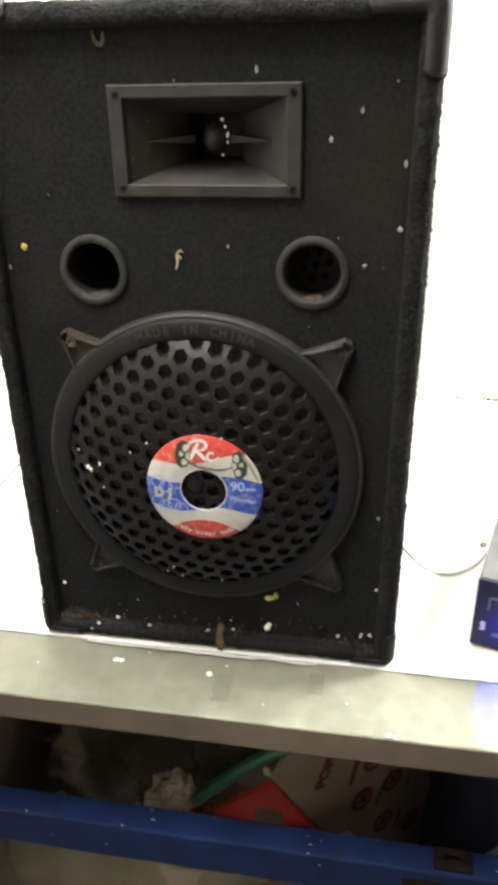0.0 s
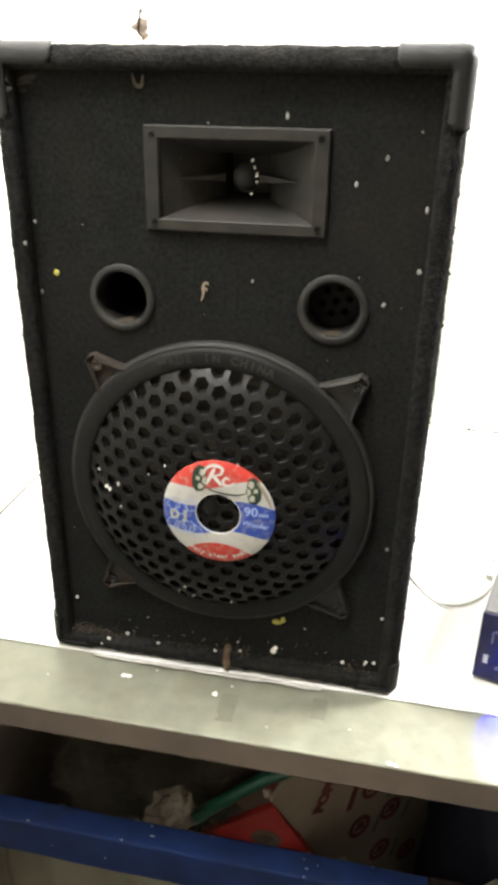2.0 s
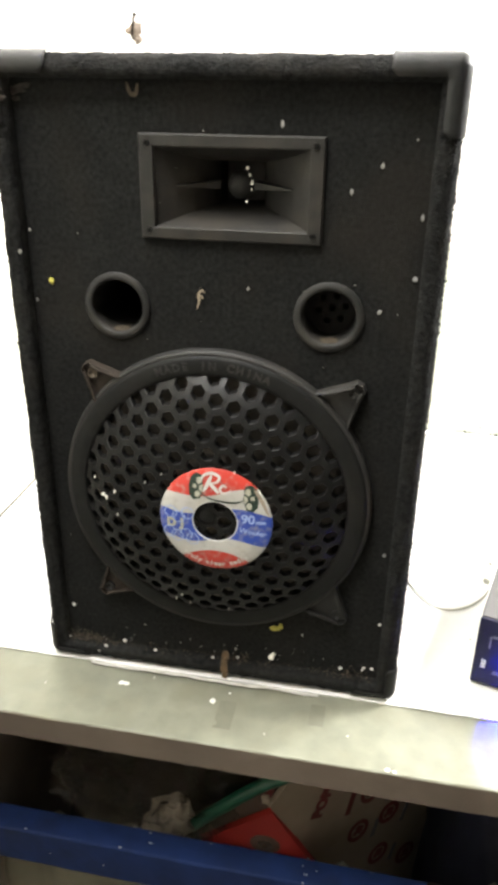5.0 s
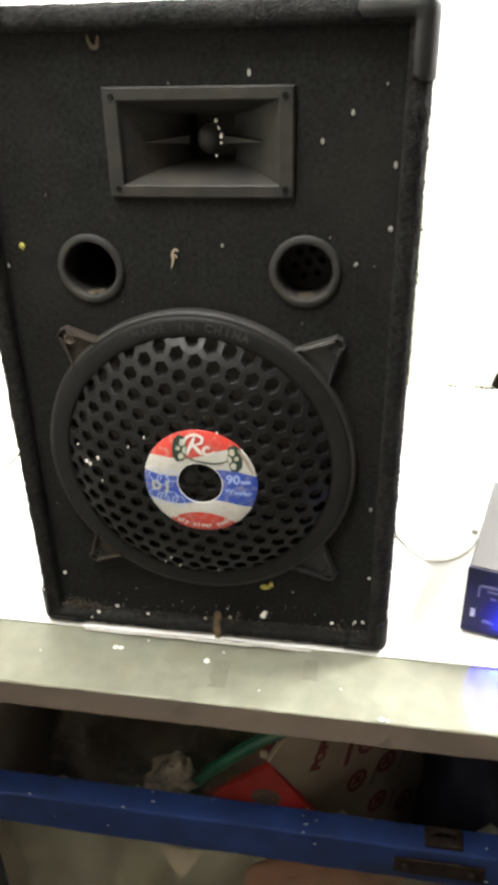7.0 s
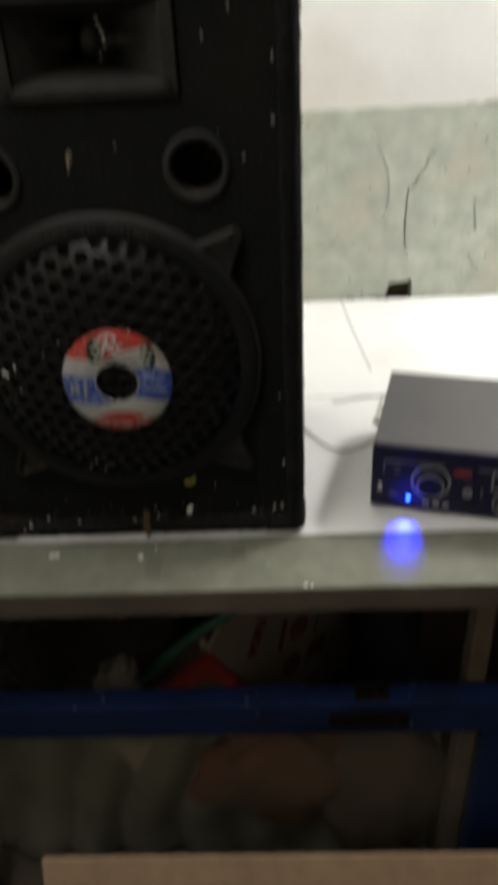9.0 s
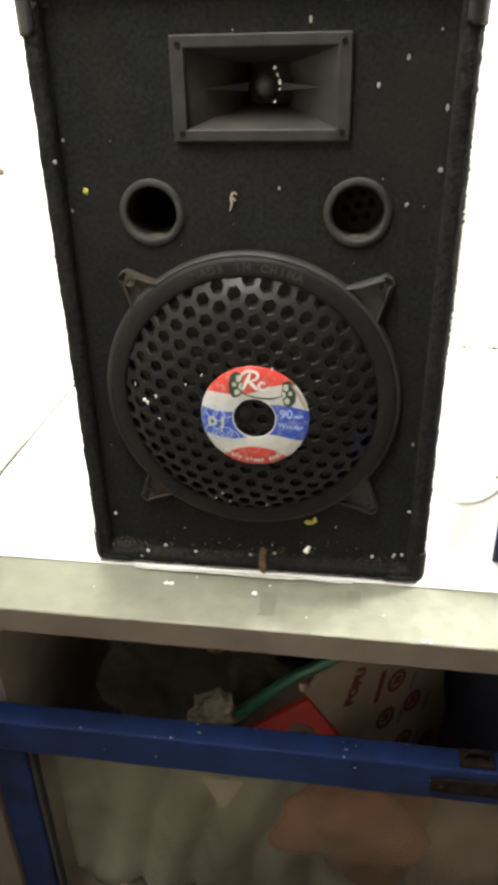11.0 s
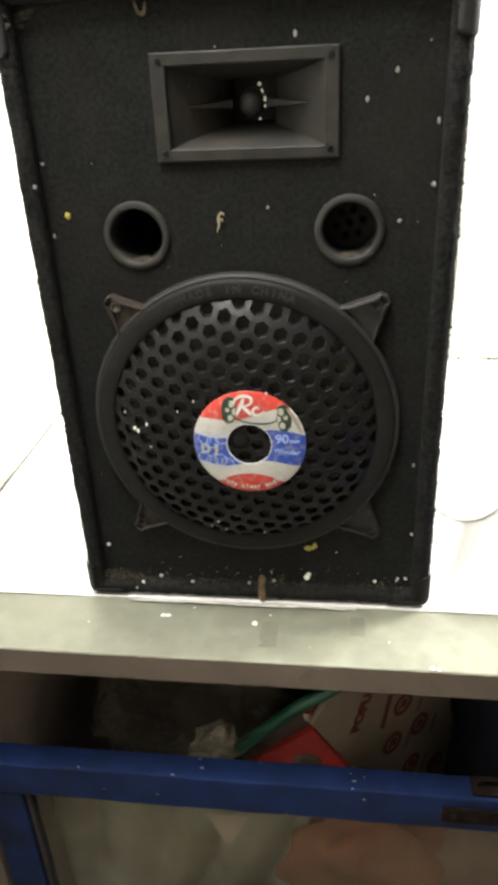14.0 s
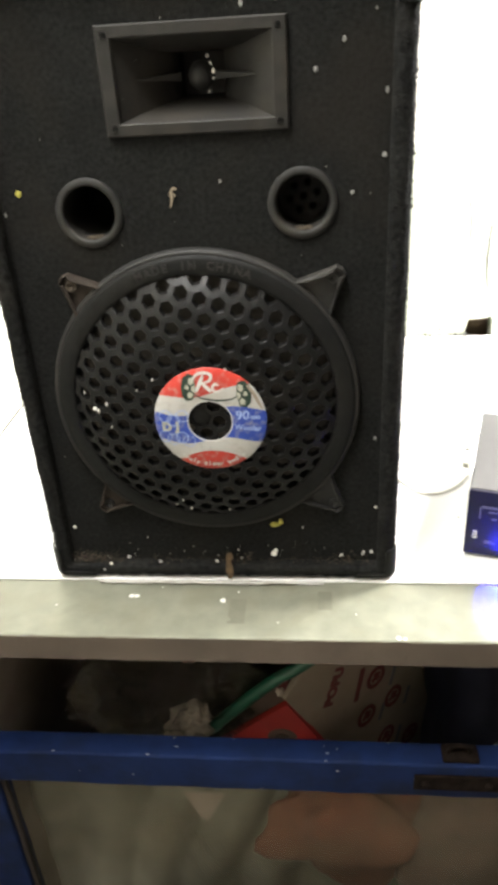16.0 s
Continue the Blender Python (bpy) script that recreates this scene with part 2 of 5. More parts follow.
def sticker_print():
    """Printed ring label: wavy red, white and blue bands across its own x and z."""
    m = bpy.data.materials.new("printed_label")
    m.use_nodes = True
    t = m.node_tree
    p = t.nodes["Principled BSDF"]
    p.inputs["Roughness"].default_value = 0.45
    co, sep = t.nodes.new("ShaderNodeTexCoord"), t.nodes.new("ShaderNodeSeparateXYZ")
    t.links.new(co.outputs["Object"], sep.inputs[0])

    def calc(op, a, b=0.0):
        n = t.nodes.new("ShaderNodeMath")
        n.operation = op
        for i, v in enumerate((a, b)):
            if isinstance(v, bpy.types.NodeSocket):
                t.links.new(v, n.inputs[i])
            else:
                n.inputs[i].default_value = v
        return n.outputs[0]

    u, v = calc("DIVIDE", sep.outputs[0], 0.059), calc("DIVIDE", sep.outputs[2], 0.059)

    def wave(base, slope, amp, freq, phase):
        w = calc("MULTIPLY", calc("SINE", calc("ADD", calc("MULTIPLY", u, freq), phase)), amp)
        return calc("ADD", calc("ADD", calc("MULTIPLY", u, slope), base), w)

    edges = [wave(0.56, 0.12, 0.06, 4.0, -0.6), wave(0.2, 0.0, 0.09, 3.3, 0.2), wave(-0.385, 0.0, 0.06, 4.5, 0.4)]
    arch = calc("ADD", -0.6, calc("MULTIPLY", calc("POWER", calc("ABSOLUTE", u), 2.0), -0.55))
    red, white, blue = (0.46, 0.036, 0.024), (0.46, 0.46, 0.435), (0.022, 0.062, 0.36)
    c = None
    for edge, above, below in ((edges[0], red, white), (edges[1], None, blue), (edges[2], None, white), (arch, None, red)):
        x = t.nodes.new("ShaderNodeMix")
        x.data_type = "RGBA"
        t.links.new(calc("LESS_THAN", v, edge), x.inputs[0])
        if c is None:
            x.inputs[6].default_value = (*above, 1)
        else:
            t.links.new(c, x.inputs[6])
        x.inputs[7].default_value = (*below, 1)
        c = x.outputs[2]
    n = t.nodes.new("ShaderNodeTexNoise")
    n.inputs["Scale"].default_value, n.inputs["Detail"].default_value = 130, 6
    t.links.new(co.outputs["Object"], n.inputs["Vector"])
    r = t.nodes.new("ShaderNodeMapRange")
    r.inputs[1].default_value, r.inputs[2].default_value, r.inputs[4].default_value = 0.50, 0.75, 0.6
    t.links.new(n.outputs[0], r.inputs[0])
    x = t.nodes.new("ShaderNodeMix")
    x.data_type = "RGBA"
    t.links.new(r.outputs[0], x.inputs[0])
    t.links.new(c, x.inputs[6])
    x.inputs[7].default_value = (0.34, 0.32, 0.28, 1)
    t.links.new(x.outputs[2], p.inputs["Base Color"])
    return m


STICKER = sticker_print()


# ---- building helpers ----
def mesh_from(bm, name, material, smooth=False):
    me = bpy.data.meshes.new(name)
    bmesh.ops.recalc_face_normals(bm, faces=bm.faces)
    bm.to_mesh(me)
    bm.free()
    for m in material if isinstance(material, (list, tuple)) else [material]:
        me.materials.append(m)
    if smooth:
        for f in me.polygons:
            f.use_smooth = True
    return me


def part(name, bm, material, parent, label="", smooth=False, at=None, kind=""):
    ob = new(name, mesh_from(bm, name, material, smooth))
    ob.parent = parent
    if at is not None:
        ob.matrix_basis = at
    return tagged(ob, label, kind=kind)


def thing(name, label, category, at=None, group="", kind=""):
    ob = new(name)
    ob.empty_display_size = 0.05
    if at is not None:
        ob.matrix_basis = at
    return tagged(ob, label, category, group, kind)


def solid(name, bm, material, label, category, at=None, smooth=False, kind="", group=""):
    ob = new(name, mesh_from(bm, name, material, smooth))
    if at is not None:
        ob.matrix_basis = at
    return tagged(ob, label, category, group, kind)


def box(lo, hi, bevel=0.0, bm=None, segments=2):
    bm = bm or bmesh.new()
    size = [b - a for a, b in zip(lo, hi)]
    mid = [(a + b) / 2 for a, b in zip(lo, hi)]
    made = bmesh.ops.create_cube(bm, size=1, matrix=Matrix.Translation(mid) @ Matrix.Diagonal((*size, 1)))
    if bevel:
        edges = list({e for v in made["verts"] for e in v.link_edges})
        bmesh.ops.bevel(bm, geom=edges, offset=bevel, segments=segments, affect="EDGES", profile=0.5)
    return bm


def lathe(profile, steps=64, bm=None, axis="y", centre=(0, 0, 0), close=False):
    """Turn a profile of (radius, height) round an axis; height runs towards -y for axis y."""
    bm = bm or bmesh.new()
    rings = []
    for r, h in profile:
        ring = []
        for k in range(steps):
            a = 2 * math.pi * k / steps
            p = (r * math.cos(a), -h, r * math.sin(a)) if axis == "y" else (r * math.cos(a), r * math.sin(a), h)
            ring.append(bm.verts.new(Vector(p) + Vector(centre)))
        rings.append(ring)
    pairs = list(zip(rings, rings[1:])) + ([(rings[-1], rings[0])] if close else [])
    for a, b in pairs:
        for k in range(steps):
            bm.faces.new((a[k], a[(k + 1) % steps], b[(k + 1) % steps], b[k]))
    return bm


def cap(bm, ring_start, steps=64):
    bm.verts.ensure_lookup_table()
    bm.faces.new([bm.verts[ring_start + k] for k in range(steps)])
    return bm


def sweep(points, radius, sides=8, bm=None):
    """A round cord along points."""
    bm = bm or bmesh.new()
    pts = [Vector(p) for p in points]
    rings = []
    for i, p in enumerate(pts):
        d = (pts[min(i + 1, len(pts) - 1)] - pts[max(i - 1, 0)]).normalized()
        side = d.cross(Vector((0, 0, 1)) if abs(d.z) < 0.95 else Vector((1, 0, 0))).normalized()
        up = side.cross(d)
        rings.append([bm.verts.new(p + radius * (math.cos(a) * side + math.sin(a) * up)) for a in (2 * math.pi * k / sides for k in range(sides))])
    for a, b in zip(rings, rings[1:]):
        for k in range(sides):
            bm.faces.new((a[k], a[(k + 1) % sides], b[(k + 1) % sides], b[k]))
    bm.faces.new(rings[0]), bm.faces.new(rings[-1])
    return bm


def curve_points(ctrl, steps=12):
    """Catmull-Rom through control points."""
    c = [Vector(p) for p in ctrl]
    c = [2 * c[0] - c[1]] + c + [2 * c[-1] - c[-2]]
    out = []
    for i in range(1, len(c) - 2):
        for k in range(steps):
            t = k / steps
            out.append(0.5 * (2 * c[i] + (c[i + 1] - c[i - 1]) * t + (2 * c[i - 1] - 5 * c[i] + 4 * c[i + 1] - c[i + 2]) * t * t + (3 * c[i] - c[i - 1] - 3 * c[i + 1] + c[i + 2]) * t ** 3))
    return out + [c[-2]]


def letters(text, size, depth=0.0004, bold=0.0):
    """A bmesh of the built-in font's letters, standing in x and z and facing -y, centred."""
    fc = bpy.data.curves.new("lettering", "FONT")
    fc.body, fc.size, fc.extrude, fc.align_x, fc.align_y, fc.offset = text, size, depth, "CENTER", "CENTER", bold
    fc.resolution_u = 3
    ob = bpy.data.objects.new("lettering", fc)
    me = bpy.data.meshes.new_from_object(ob)
    bm = bmesh.new()
    bm.from_mesh(me)
    bpy.data.objects.remove(ob), bpy.data.curves.remove(fc), bpy.data.meshes.remove(me)
    bmesh.ops.transform(bm, matrix=pose(0, 0, 0, 90), verts=bm.verts)
    return bm


def join(bm, other, m=None):
    if m is not None:
        bmesh.ops.transform(other, matrix=m, verts=other.verts)
    me = bpy.data.meshes.new("joined")
    other.to_mesh(me)
    other.free()
    bm.from_mesh(me)
    bpy.data.meshes.remove(me)
    return bm


def blob(centre, r, squash=(1, 1, 1), seed=0, rough=0.3, level=2, freq=1.5):
    bm = bmesh.new()
    bmesh.ops.create_icosphere(bm, subdivisions=level, radius=1)
    for v in bm.verts:
        n = v.co.normalized()
        k = 1 + rough * noise.noise(n * freq + Vector((seed * 3.1, seed * 1.7, seed)))
        v.co = Vector(centre) + Vector([n[i] * r * k * squash[i] for i in range(3)])
    return bm


def rounded_box(lo, hi, r, step, fuzz=0.0, seed=0):
    """A box of fine quads with rounded edges; fuzz pushes its skin in and out."""
    bm = bmesh.new()
    lo, hi = Vector(lo), Vector(hi)

    def ticks(a, b):
        near = [0, r * 0.3, r * 0.65, r, r * 1.5]
        mid = np.linspace(a + r * 2, b - r * 2, max(2, round((b - a - 4 * r) / step) + 1)).tolist()
        return [a + d for d in near] + mid + [b - d for d in reversed(near)]

    t = [ticks(lo[i], hi[i]) for i in range(3)]
    for axis in range(3):
        i, j = [k for k in range(3) if k != axis]
        for end in (lo[axis], hi[axis]):
            grid = []
            for a in t[i]:
                row = []
                for b in t[j]:
                    p = Vector((0, 0, 0))
                    p[axis], p[i], p[j] = end, a, b
                    core = Vector([min(max(p[k], lo[k] + r), hi[k] - r) for k in range(3)])
                    d = p - core
                    d.normalize()
                    q = core + d * r
                    if fuzz:
                        q += d * fuzz * (noise.noise(q * 210 + Vector((seed, 0, 0))) + 0.7 * noise.noise(q * 480))
                    row.append(bm.verts.new(q))
                grid.append(row)
            for a, b in zip(grid, grid[1:]):
                for k in range(len(a) - 1):
                    bm.faces.new((a[k], a[k + 1], b[k + 1], b[k]))
    bmesh.ops.remove_doubles(bm, verts=bm.verts, dist=1e-5)
    return bm


def plate_with_holes(outline, holes):
    """A flat sheet in the x, z plane with openings, from loops of (x, z)."""
    bm = bmesh.new()
    edges = []
    for loop in (outline, *holes):
        vs = [bm.verts.new((x, 0, z)) for x, z in loop]
        edges += [bm.edges.new((vs[k], vs[(k + 1) % len(vs)])) for k in range(len(vs))]
    bmesh.ops.triangle_fill(bm, use_beauty=True, use_dissolve=False, edges=edges)
    return bm


def round_loop(cx, cz, r, n=48):
    return [(cx + r * math.cos(2 * math.pi * k / n), cz + r * math.sin(2 * math.pi * k / n)) for k in range(n)]


def rect_loop(x0, z0, x1, z1):
    return [(x0, z0), (x1, z0), (x1, z1), (x0, z1)]


TOP = 0.85  # worktop height
WALL_Y, LEFT_X, RIGHT_X, FRONT_Y, ROOF = 0.793, -0.44, 2.3, -2.6, 2.9

# ---- room ----
solid("floor", box((LEFT_X - 0.2, FRONT_Y - 0.2, -0.1), (RIGHT_X + 0.2, WALL_Y + 0.3, 0)), FLOOR, "worn grey cement floor of the room", "floor", kind="structure")
solid("ceiling", box((LEFT_X - 0.2, FRONT_Y - 0.2, ROOF), (RIGHT_X + 0.2, WALL_Y + 0.3, ROOF + 0.1)), UPPER_PLASTER, "plain whitewashed ceiling", "ceiling", kind="structure")
west = box((LEFT_X - 0.15, FRONT_Y, 0), (LEFT_X, 0.4352, ROOF))
box((LEFT_X - 0.15, 0.4388, 0), (LEFT_X, WALL_Y + 0.2, ROOF), bm=west)
box((LEFT_X - 0.145, 0.4352, 0), (LEFT_X - 0.08, 0.4388, ROOF), bm=west)
solid("wall_west", west, SIDE_PLASTER, "cream plastered side wall with an open upright joint", "wall", kind="structure")
# Unseen walls closing the room, coloured dark only to cut bounced light.
solid("wall_east", box((RIGHT_X, FRONT_Y, 0), (RIGHT_X + 0.15, WALL_Y + 0.2, ROOF)), DIM_WALL, "unseen wall, dark to cut bounced light", "wall", kind="structure")
solid("wall_south", box((LEFT_X - 0.15, FRONT_Y - 0.15, 0), (RIGHT_X + 0.15, FRONT_Y, ROOF)), DIM_WALL, "unseen wall, dark to cut bounced light", "wall", kind="structure")

# back wall: thicker grey dado below, whitewashed plaster above, with a broken hole at its foot
HOLE_L, HOLE_R, HOLE_TOP, LEDGE = 0.427, 0.479, TOP + 0.040, 1.237
back = thing("wall_north", "plastered back wall, grey-green below and whitewashed above", "wall", kind="structure")
dado = plate_with_holes([(LEFT_X, 0), (HOLE_L, 0), (HOLE_L, TOP), (HOLE_L - 0.003, TOP + 0.012), (HOLE_L + 0.001, TOP + 0.03), (HOLE_L + 0.003, HOLE_TOP - 0.003), (HOLE_R - 0.015, HOLE_TOP - 0.001), (HOLE_R - 0.004, HOLE_TOP + 0.004), (HOLE_R, HOLE_TOP - 0.004), (HOLE_R + 0.001, TOP), (HOLE_R, 0), (RIGHT_X, 0)] + [(x, LEDGE + 0.0022 * noise.noise(Vector((x * 22, 1, 0))) + 0.0015 * noise.noise(Vector((x * 70, 4, 0)))) for x in np.linspace(RIGHT_X, LEFT_X, 240).tolist()], [])
ext = bmesh.ops.extrude_face_region(dado, geom=dado.faces[:])
bmesh.ops.translate(dado, verts=[v for v in ext["geom"] if isinstance(v, bmesh.types.BMVert)], vec=(0, 0.045, 0))
part("dado", dado, LOWER_PLASTER, back, "grey-green cracked cement plaster", at=pose(0, WALL_Y, 0))
part("upper_wall", box((LEFT_X, WALL_Y + 0.004, LEDGE - 0.004), (RIGHT_X, WALL_Y + 0.2, ROOF)), UPPER_PLASTER, back, "whitewashed plaster")
part("wall_core", box((LEFT_X, WALL_Y + 0.0455, 0), (RIGHT_X, WALL_Y + 0.2, LEDGE - 0.0045)), shader("earthy_brick_core", (0.13, 0.09, 0.06), 0.9, noise_scale=40, vary=0.4), back, "brown earth filling")


def crack(points, width, seed):
    rnd = random.Random(seed)
    bm = bmesh.new()
    pts = curve_points([(x, 0, z) for x, z in points], 7)
    rows = []
    for i, p in enumerate(pts):
        w = width * (0.35 + 0.8 * rnd.random()) * (1 - 0.7 * abs(2 * i / (len(pts) - 1) - 1) ** 3)
        dx, dz = rnd.uniform(-1, 1) * 0.0012, rnd.uniform(-1, 1) * 0.001
        rows.append([bm.verts.new((p.x + dx - w, 0, p.z + dz)), bm.verts.new((p.x + dx + w, 0, p.z + dz + w * 0.3))])
    for a, b in zip(rows, rows[1:]):
        bm.faces.new((a[0], a[1], b[1], b[0]))
    part("crack", bm, CRACK, back, "thin dark crack in the plaster", at=pose(0, WALL_Y - 0.0012, 0))


# pale repair plaster between the two long cracks
bm = bmesh.new()
rows = []
for k in range(41):
    t = k / 40
    z = 0.888 + (LEDGE - 0.012 - 0.888) * t
    l, r = 0.425 - 0.010 * t - 0.055 * max(0, t - 0.62) ** 1.2 * 2.2, 0.452 + 0.012 * t + 0.075 * max(0, t - 0.5) ** 1.3 * 2.2
    rows.append([bm.verts.new((l + 0.004 * noise.noise(Vector((t * 14, 0, 1))), 0, z)), bm.verts.new((r + 0.003 * noise.noise(Vector((t * 14, 5, 1))), 0, z))])
for a, b in zip(rows, rows[1:]):
    bm.faces.new((a[0], a[1], b[1], b[0]))
part("plaster_patch", bm, shader("pale_repair_plaster", (0.535, 0.56, 0.480), 0.8, noise_scale=18, vary=0.18, bump=0.3, bump_scale=40, stain=(0.56, 0.57, 0.49), stain_scale=9, stain_amount=0.7), back, "pale repaired strip of plaster", at=pose(0, WALL_Y - 0.0006, 0))
bm = bmesh.new()
rows = []
for k in range(141):
    x = 0.1 + 0.9 * k / 140
    z, w = 1.466 + 0.004 * noise.noise(Vector((x * 9, 3, 0))), 0.0045 + 0.004 * noise.noise(Vector((x * 30, 8, 0)))
    rows.append([bm.verts.new((x, WALL_Y + 0.0032, z - w)), bm.verts.new((x, WALL_Y + 0.0032, z + w * 0.6))])
for a, b in zip(rows, rows[1:]):
    bm.faces.new((a[0], a[1], b[1], b[0]))
part("damp_line", bm, shader("yellowed_whitewash", (0.72, 0.66, 0.50), 0.85, noise_scale=40, vary=0.1, stain=(0.83, 0.81, 0.74), stain_scale=18, stain_amount=0.9), back, "yellowish damp line across the whitewash")
pits = bmesh.new()
rnd = random.Random(77)
for k in range(70):
    x, z = rnd.uniform(0.2, 0.68), TOP + 0.01 + rnd.random() ** 1.6 * 0.36
    if HOLE_L - 0.006 < x < HOLE_R + 0.006 and z < HOLE_TOP + 0.006:
        continue
    join(pits, blob((x, WALL_Y, z), rnd.uniform(0.0006, 0.0022), (rnd.uniform(0.8, 2.2), 0.3, rnd.uniform(0.7, 1.6)), k, 0.6, 1))
part("plaster_pits", pits, shader("old_dirt_spot", (0.24, 0.22, 0.17), 0.9, noise_scale=80, vary=0.3), back, "small dirt spots and pits", kind="stuff")
crack([(0.505, 1.155), (0.49, 1.127), (0.468, 1.09), (0.458, 1.078), (0.455, 1.03), (0.458, 0.975), (0.466, 0.94)], 0.0018, 1)
crack([(0.375, 1.19), (0.402, 1.15), (0.416, 1.11), (0.418, 1.06), (0.405, 1.02)], 0.0008, 2)
crack([(0.593, 1.06), (0.597, 1.02), (0.603, 0.99)], 0.0015, 3)
crack([(0.59, 0.945), (0.60, 0.925), (0.617, 0.91)], 0.0012, 4)
crack([(0.27, 0.978), (0.30, 0.972), (0.315, 0.985)], 0.0009, 5)
crack([(0.345, 0.972), (0.365, 0.975)], 0.0009, 6)
crumbs = bmesh.new()
rnd = random.Random(8)
for k in range(26):
    x = rnd.choice([rnd.uniform(0.37, 0.43), rnd.uniform(0.37, 0.43), rnd.uniform(0.2, 0.62)])
    join(crumbs, blob((x, WALL_Y - rnd.uniform(0.0, 0.012), TOP + 0.004 + rnd.uniform(0, 0.002)), rnd.uniform(0.001, 0.0035), seed=k, level=1))
for k in range(22):
    join(crumbs, blob((rnd.uniform(0.55, 0.72), WALL_Y + rnd.uniform(0.0, 0.004), LEDGE + 0.001), rnd.uniform(0.001, 0.0028), (1.6, 1, 0.6), seed=k, level=1))
part("plaster_crumbs", crumbs, CRACK, back, "fallen plaster crumbs", kind="stuff")

hook = thing("wall_hook", "small plaster-caked hook stuck on the white wall", "hook", at=pose(-0.338, WALL_Y + 0.004, 1.594))
bm = sweep(curve_points([(0, 0.004, 0.02), (0.001, -0.012, 0.022), (0, -0.016, 0.008), (-0.002, -0.018, -0.012), (0.004, -0.022, -0.02)], 5), 0.0022, 6)
part("hook_wire", bm, RUST, hook)
bm = blob((0, -0.004, 0), 0.011, (1, 0.6, 1.2), 3, 0.7, 2, 2.5)
join(bm, blob((-0.013, -0.003, -0.004), 0.007, (1, 0.6, 0.8), 5, 0.7, 2, 2.5))
join(bm, blob((0.004, -0.004, -0.018), 0.008, (0.9, 0.6, 1), 7, 0.7, 2, 2.5))
part("plaster_lump", bm, CEMENT_EDGE, hook)

peg = thing("wall_peg", "short wooden peg in the cream side wall", "peg", at=pose(LEFT_X, 0.34, 1.285, 0, 90, 0))
part("peg_shank", lathe([(0.0001, 0.022), (0.005, 0.021), (0.007, 0.0), (0.0001, -0.001)], 12, axis="z"), PALE_WOOD, peg)
part("peg_collar", blob((0, 0, 0.004), 0.016, (1, 1.2, 0.4), 4, 0.5), SIDE_PLASTER, peg)

# ---- worktop ----
X_END = 1.7
slab = rounded_box((LEFT_X + 0.001, -0.111, TOP - 0.038), (X_END, WALL_Y - 0.002, TOP), 0.0025, 0.012, 0.0006)
slab.faces.ensure_lookup_table()
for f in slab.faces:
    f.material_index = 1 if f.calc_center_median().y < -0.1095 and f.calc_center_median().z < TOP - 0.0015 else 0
for v in slab.verts:
    if v.co.y < -0.108 and v.co.z > TOP - 0.004:
        n = noise.noise(Vector((v.co.x * 35, 0, 0))) + 0.5 * noise.noise(Vector((v.co.x * 120, 3, 0)))
        if n > 0.42:
            v.co.z -= 0.006 * (n - 0.42)
            v.co.y += 0.008 * (n - 0.42)
        v.co.y += 0.0012 * noise.noise(Vector((v.co.x * 9, 7, 0)))
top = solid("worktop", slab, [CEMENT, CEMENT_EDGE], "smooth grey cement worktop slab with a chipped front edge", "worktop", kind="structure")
for x, y, w, d in ((0.021, -0.066, 0.010, 0.021), (0.124, -0.046, 0.0085, 0.016)):
    bm = bmesh.new()
    vs = [bm.verts.new((sx * w * (1 + 0.08 * noise.noise(Vector((x + sx, y + sy, k)))), sy * d, 0)) for k, (sx, sy) in enumerate(((-1, -1), (1, -1), (1, 1), (-1, 1)))]
    bm.faces.new(vs)
    part("tape_mark", bm, shader("tape_residue", (0.142, 0.141, 0.104), 0.5, noise_scale=60, vary=0.12), top, "faint square of old tape residue", at=pose(x, y, TOP + 0.0004))

sheet = thing("table_sheet", "white laminate sheets laid on the cement worktop", "table covering", kind="structure")


def sheet_piece(x0, x1, y0, y1, seed):
    bm = bmesh.new()
    nx, ny = max(2, round((x1 - x0) / 0.02)), max(2, round((y1 - y0) / 0.05))
    grid = []
    for i in range(nx + 1):
        row = []
        for j in range(ny + 1):
            x, y = x0 + (x1 - x0) * i / nx, y0 + (y1 - y0) * j / ny
            if j == 0:
                y += 0.0022 * noise.noise(Vector((x * 16, seed, 0)))
            lift = 0.0008 * (1 + noise.noise(Vector((x * 5, y * 5, seed))))
            row.append(bm.verts.new((x, y, TOP + 0.002 + lift)))
        grid.append(row)
    for a, b in zip(grid, grid[1:]):
        for k in range(ny):
            bm.faces.new((a[k], b[k], b[k + 1], a[k + 1]))
    ext = bmesh.ops.extrude_face_region(bm, geom=bm.faces[:])
    bmesh.ops.translate(bm, verts=[v for v in ext["geom"] if isinstance(v, bmesh.types.BMVert)], vec=(0, 0, -0.0018))
    return bm


part("sheet", sheet_piece(LEFT_X + 0.006, 0.62, -0.014, 0.3485, 1), WHITE_SHEET, sheet)
part("sheet", sheet_piece(LEFT_X + 0.006, 0.62, 0.3512, WALL_Y - 0.004, 2), WHITE_SHEET, sheet)
part("sheet", sheet_piece(0.6215, X_END - 0.02, -0.012, WALL_Y - 0.004, 3), WHITE_SHEET, sheet)

part("joint_line", box((LEFT_X + 0.0005, -0.013, TOP - 0.0005), (LEFT_X + 0.0058, WALL_Y - 0.005, TOP + 0.0022)), CRACK, sheet, "dark dirt line along the wall")
part("joint_line", box((LEFT_X + 0.0065, 0.3488, TOP - 0.0005), (0.6, 0.3510, TOP + 0.0022)), CRACK, sheet, "dark dirt line between the sheets")

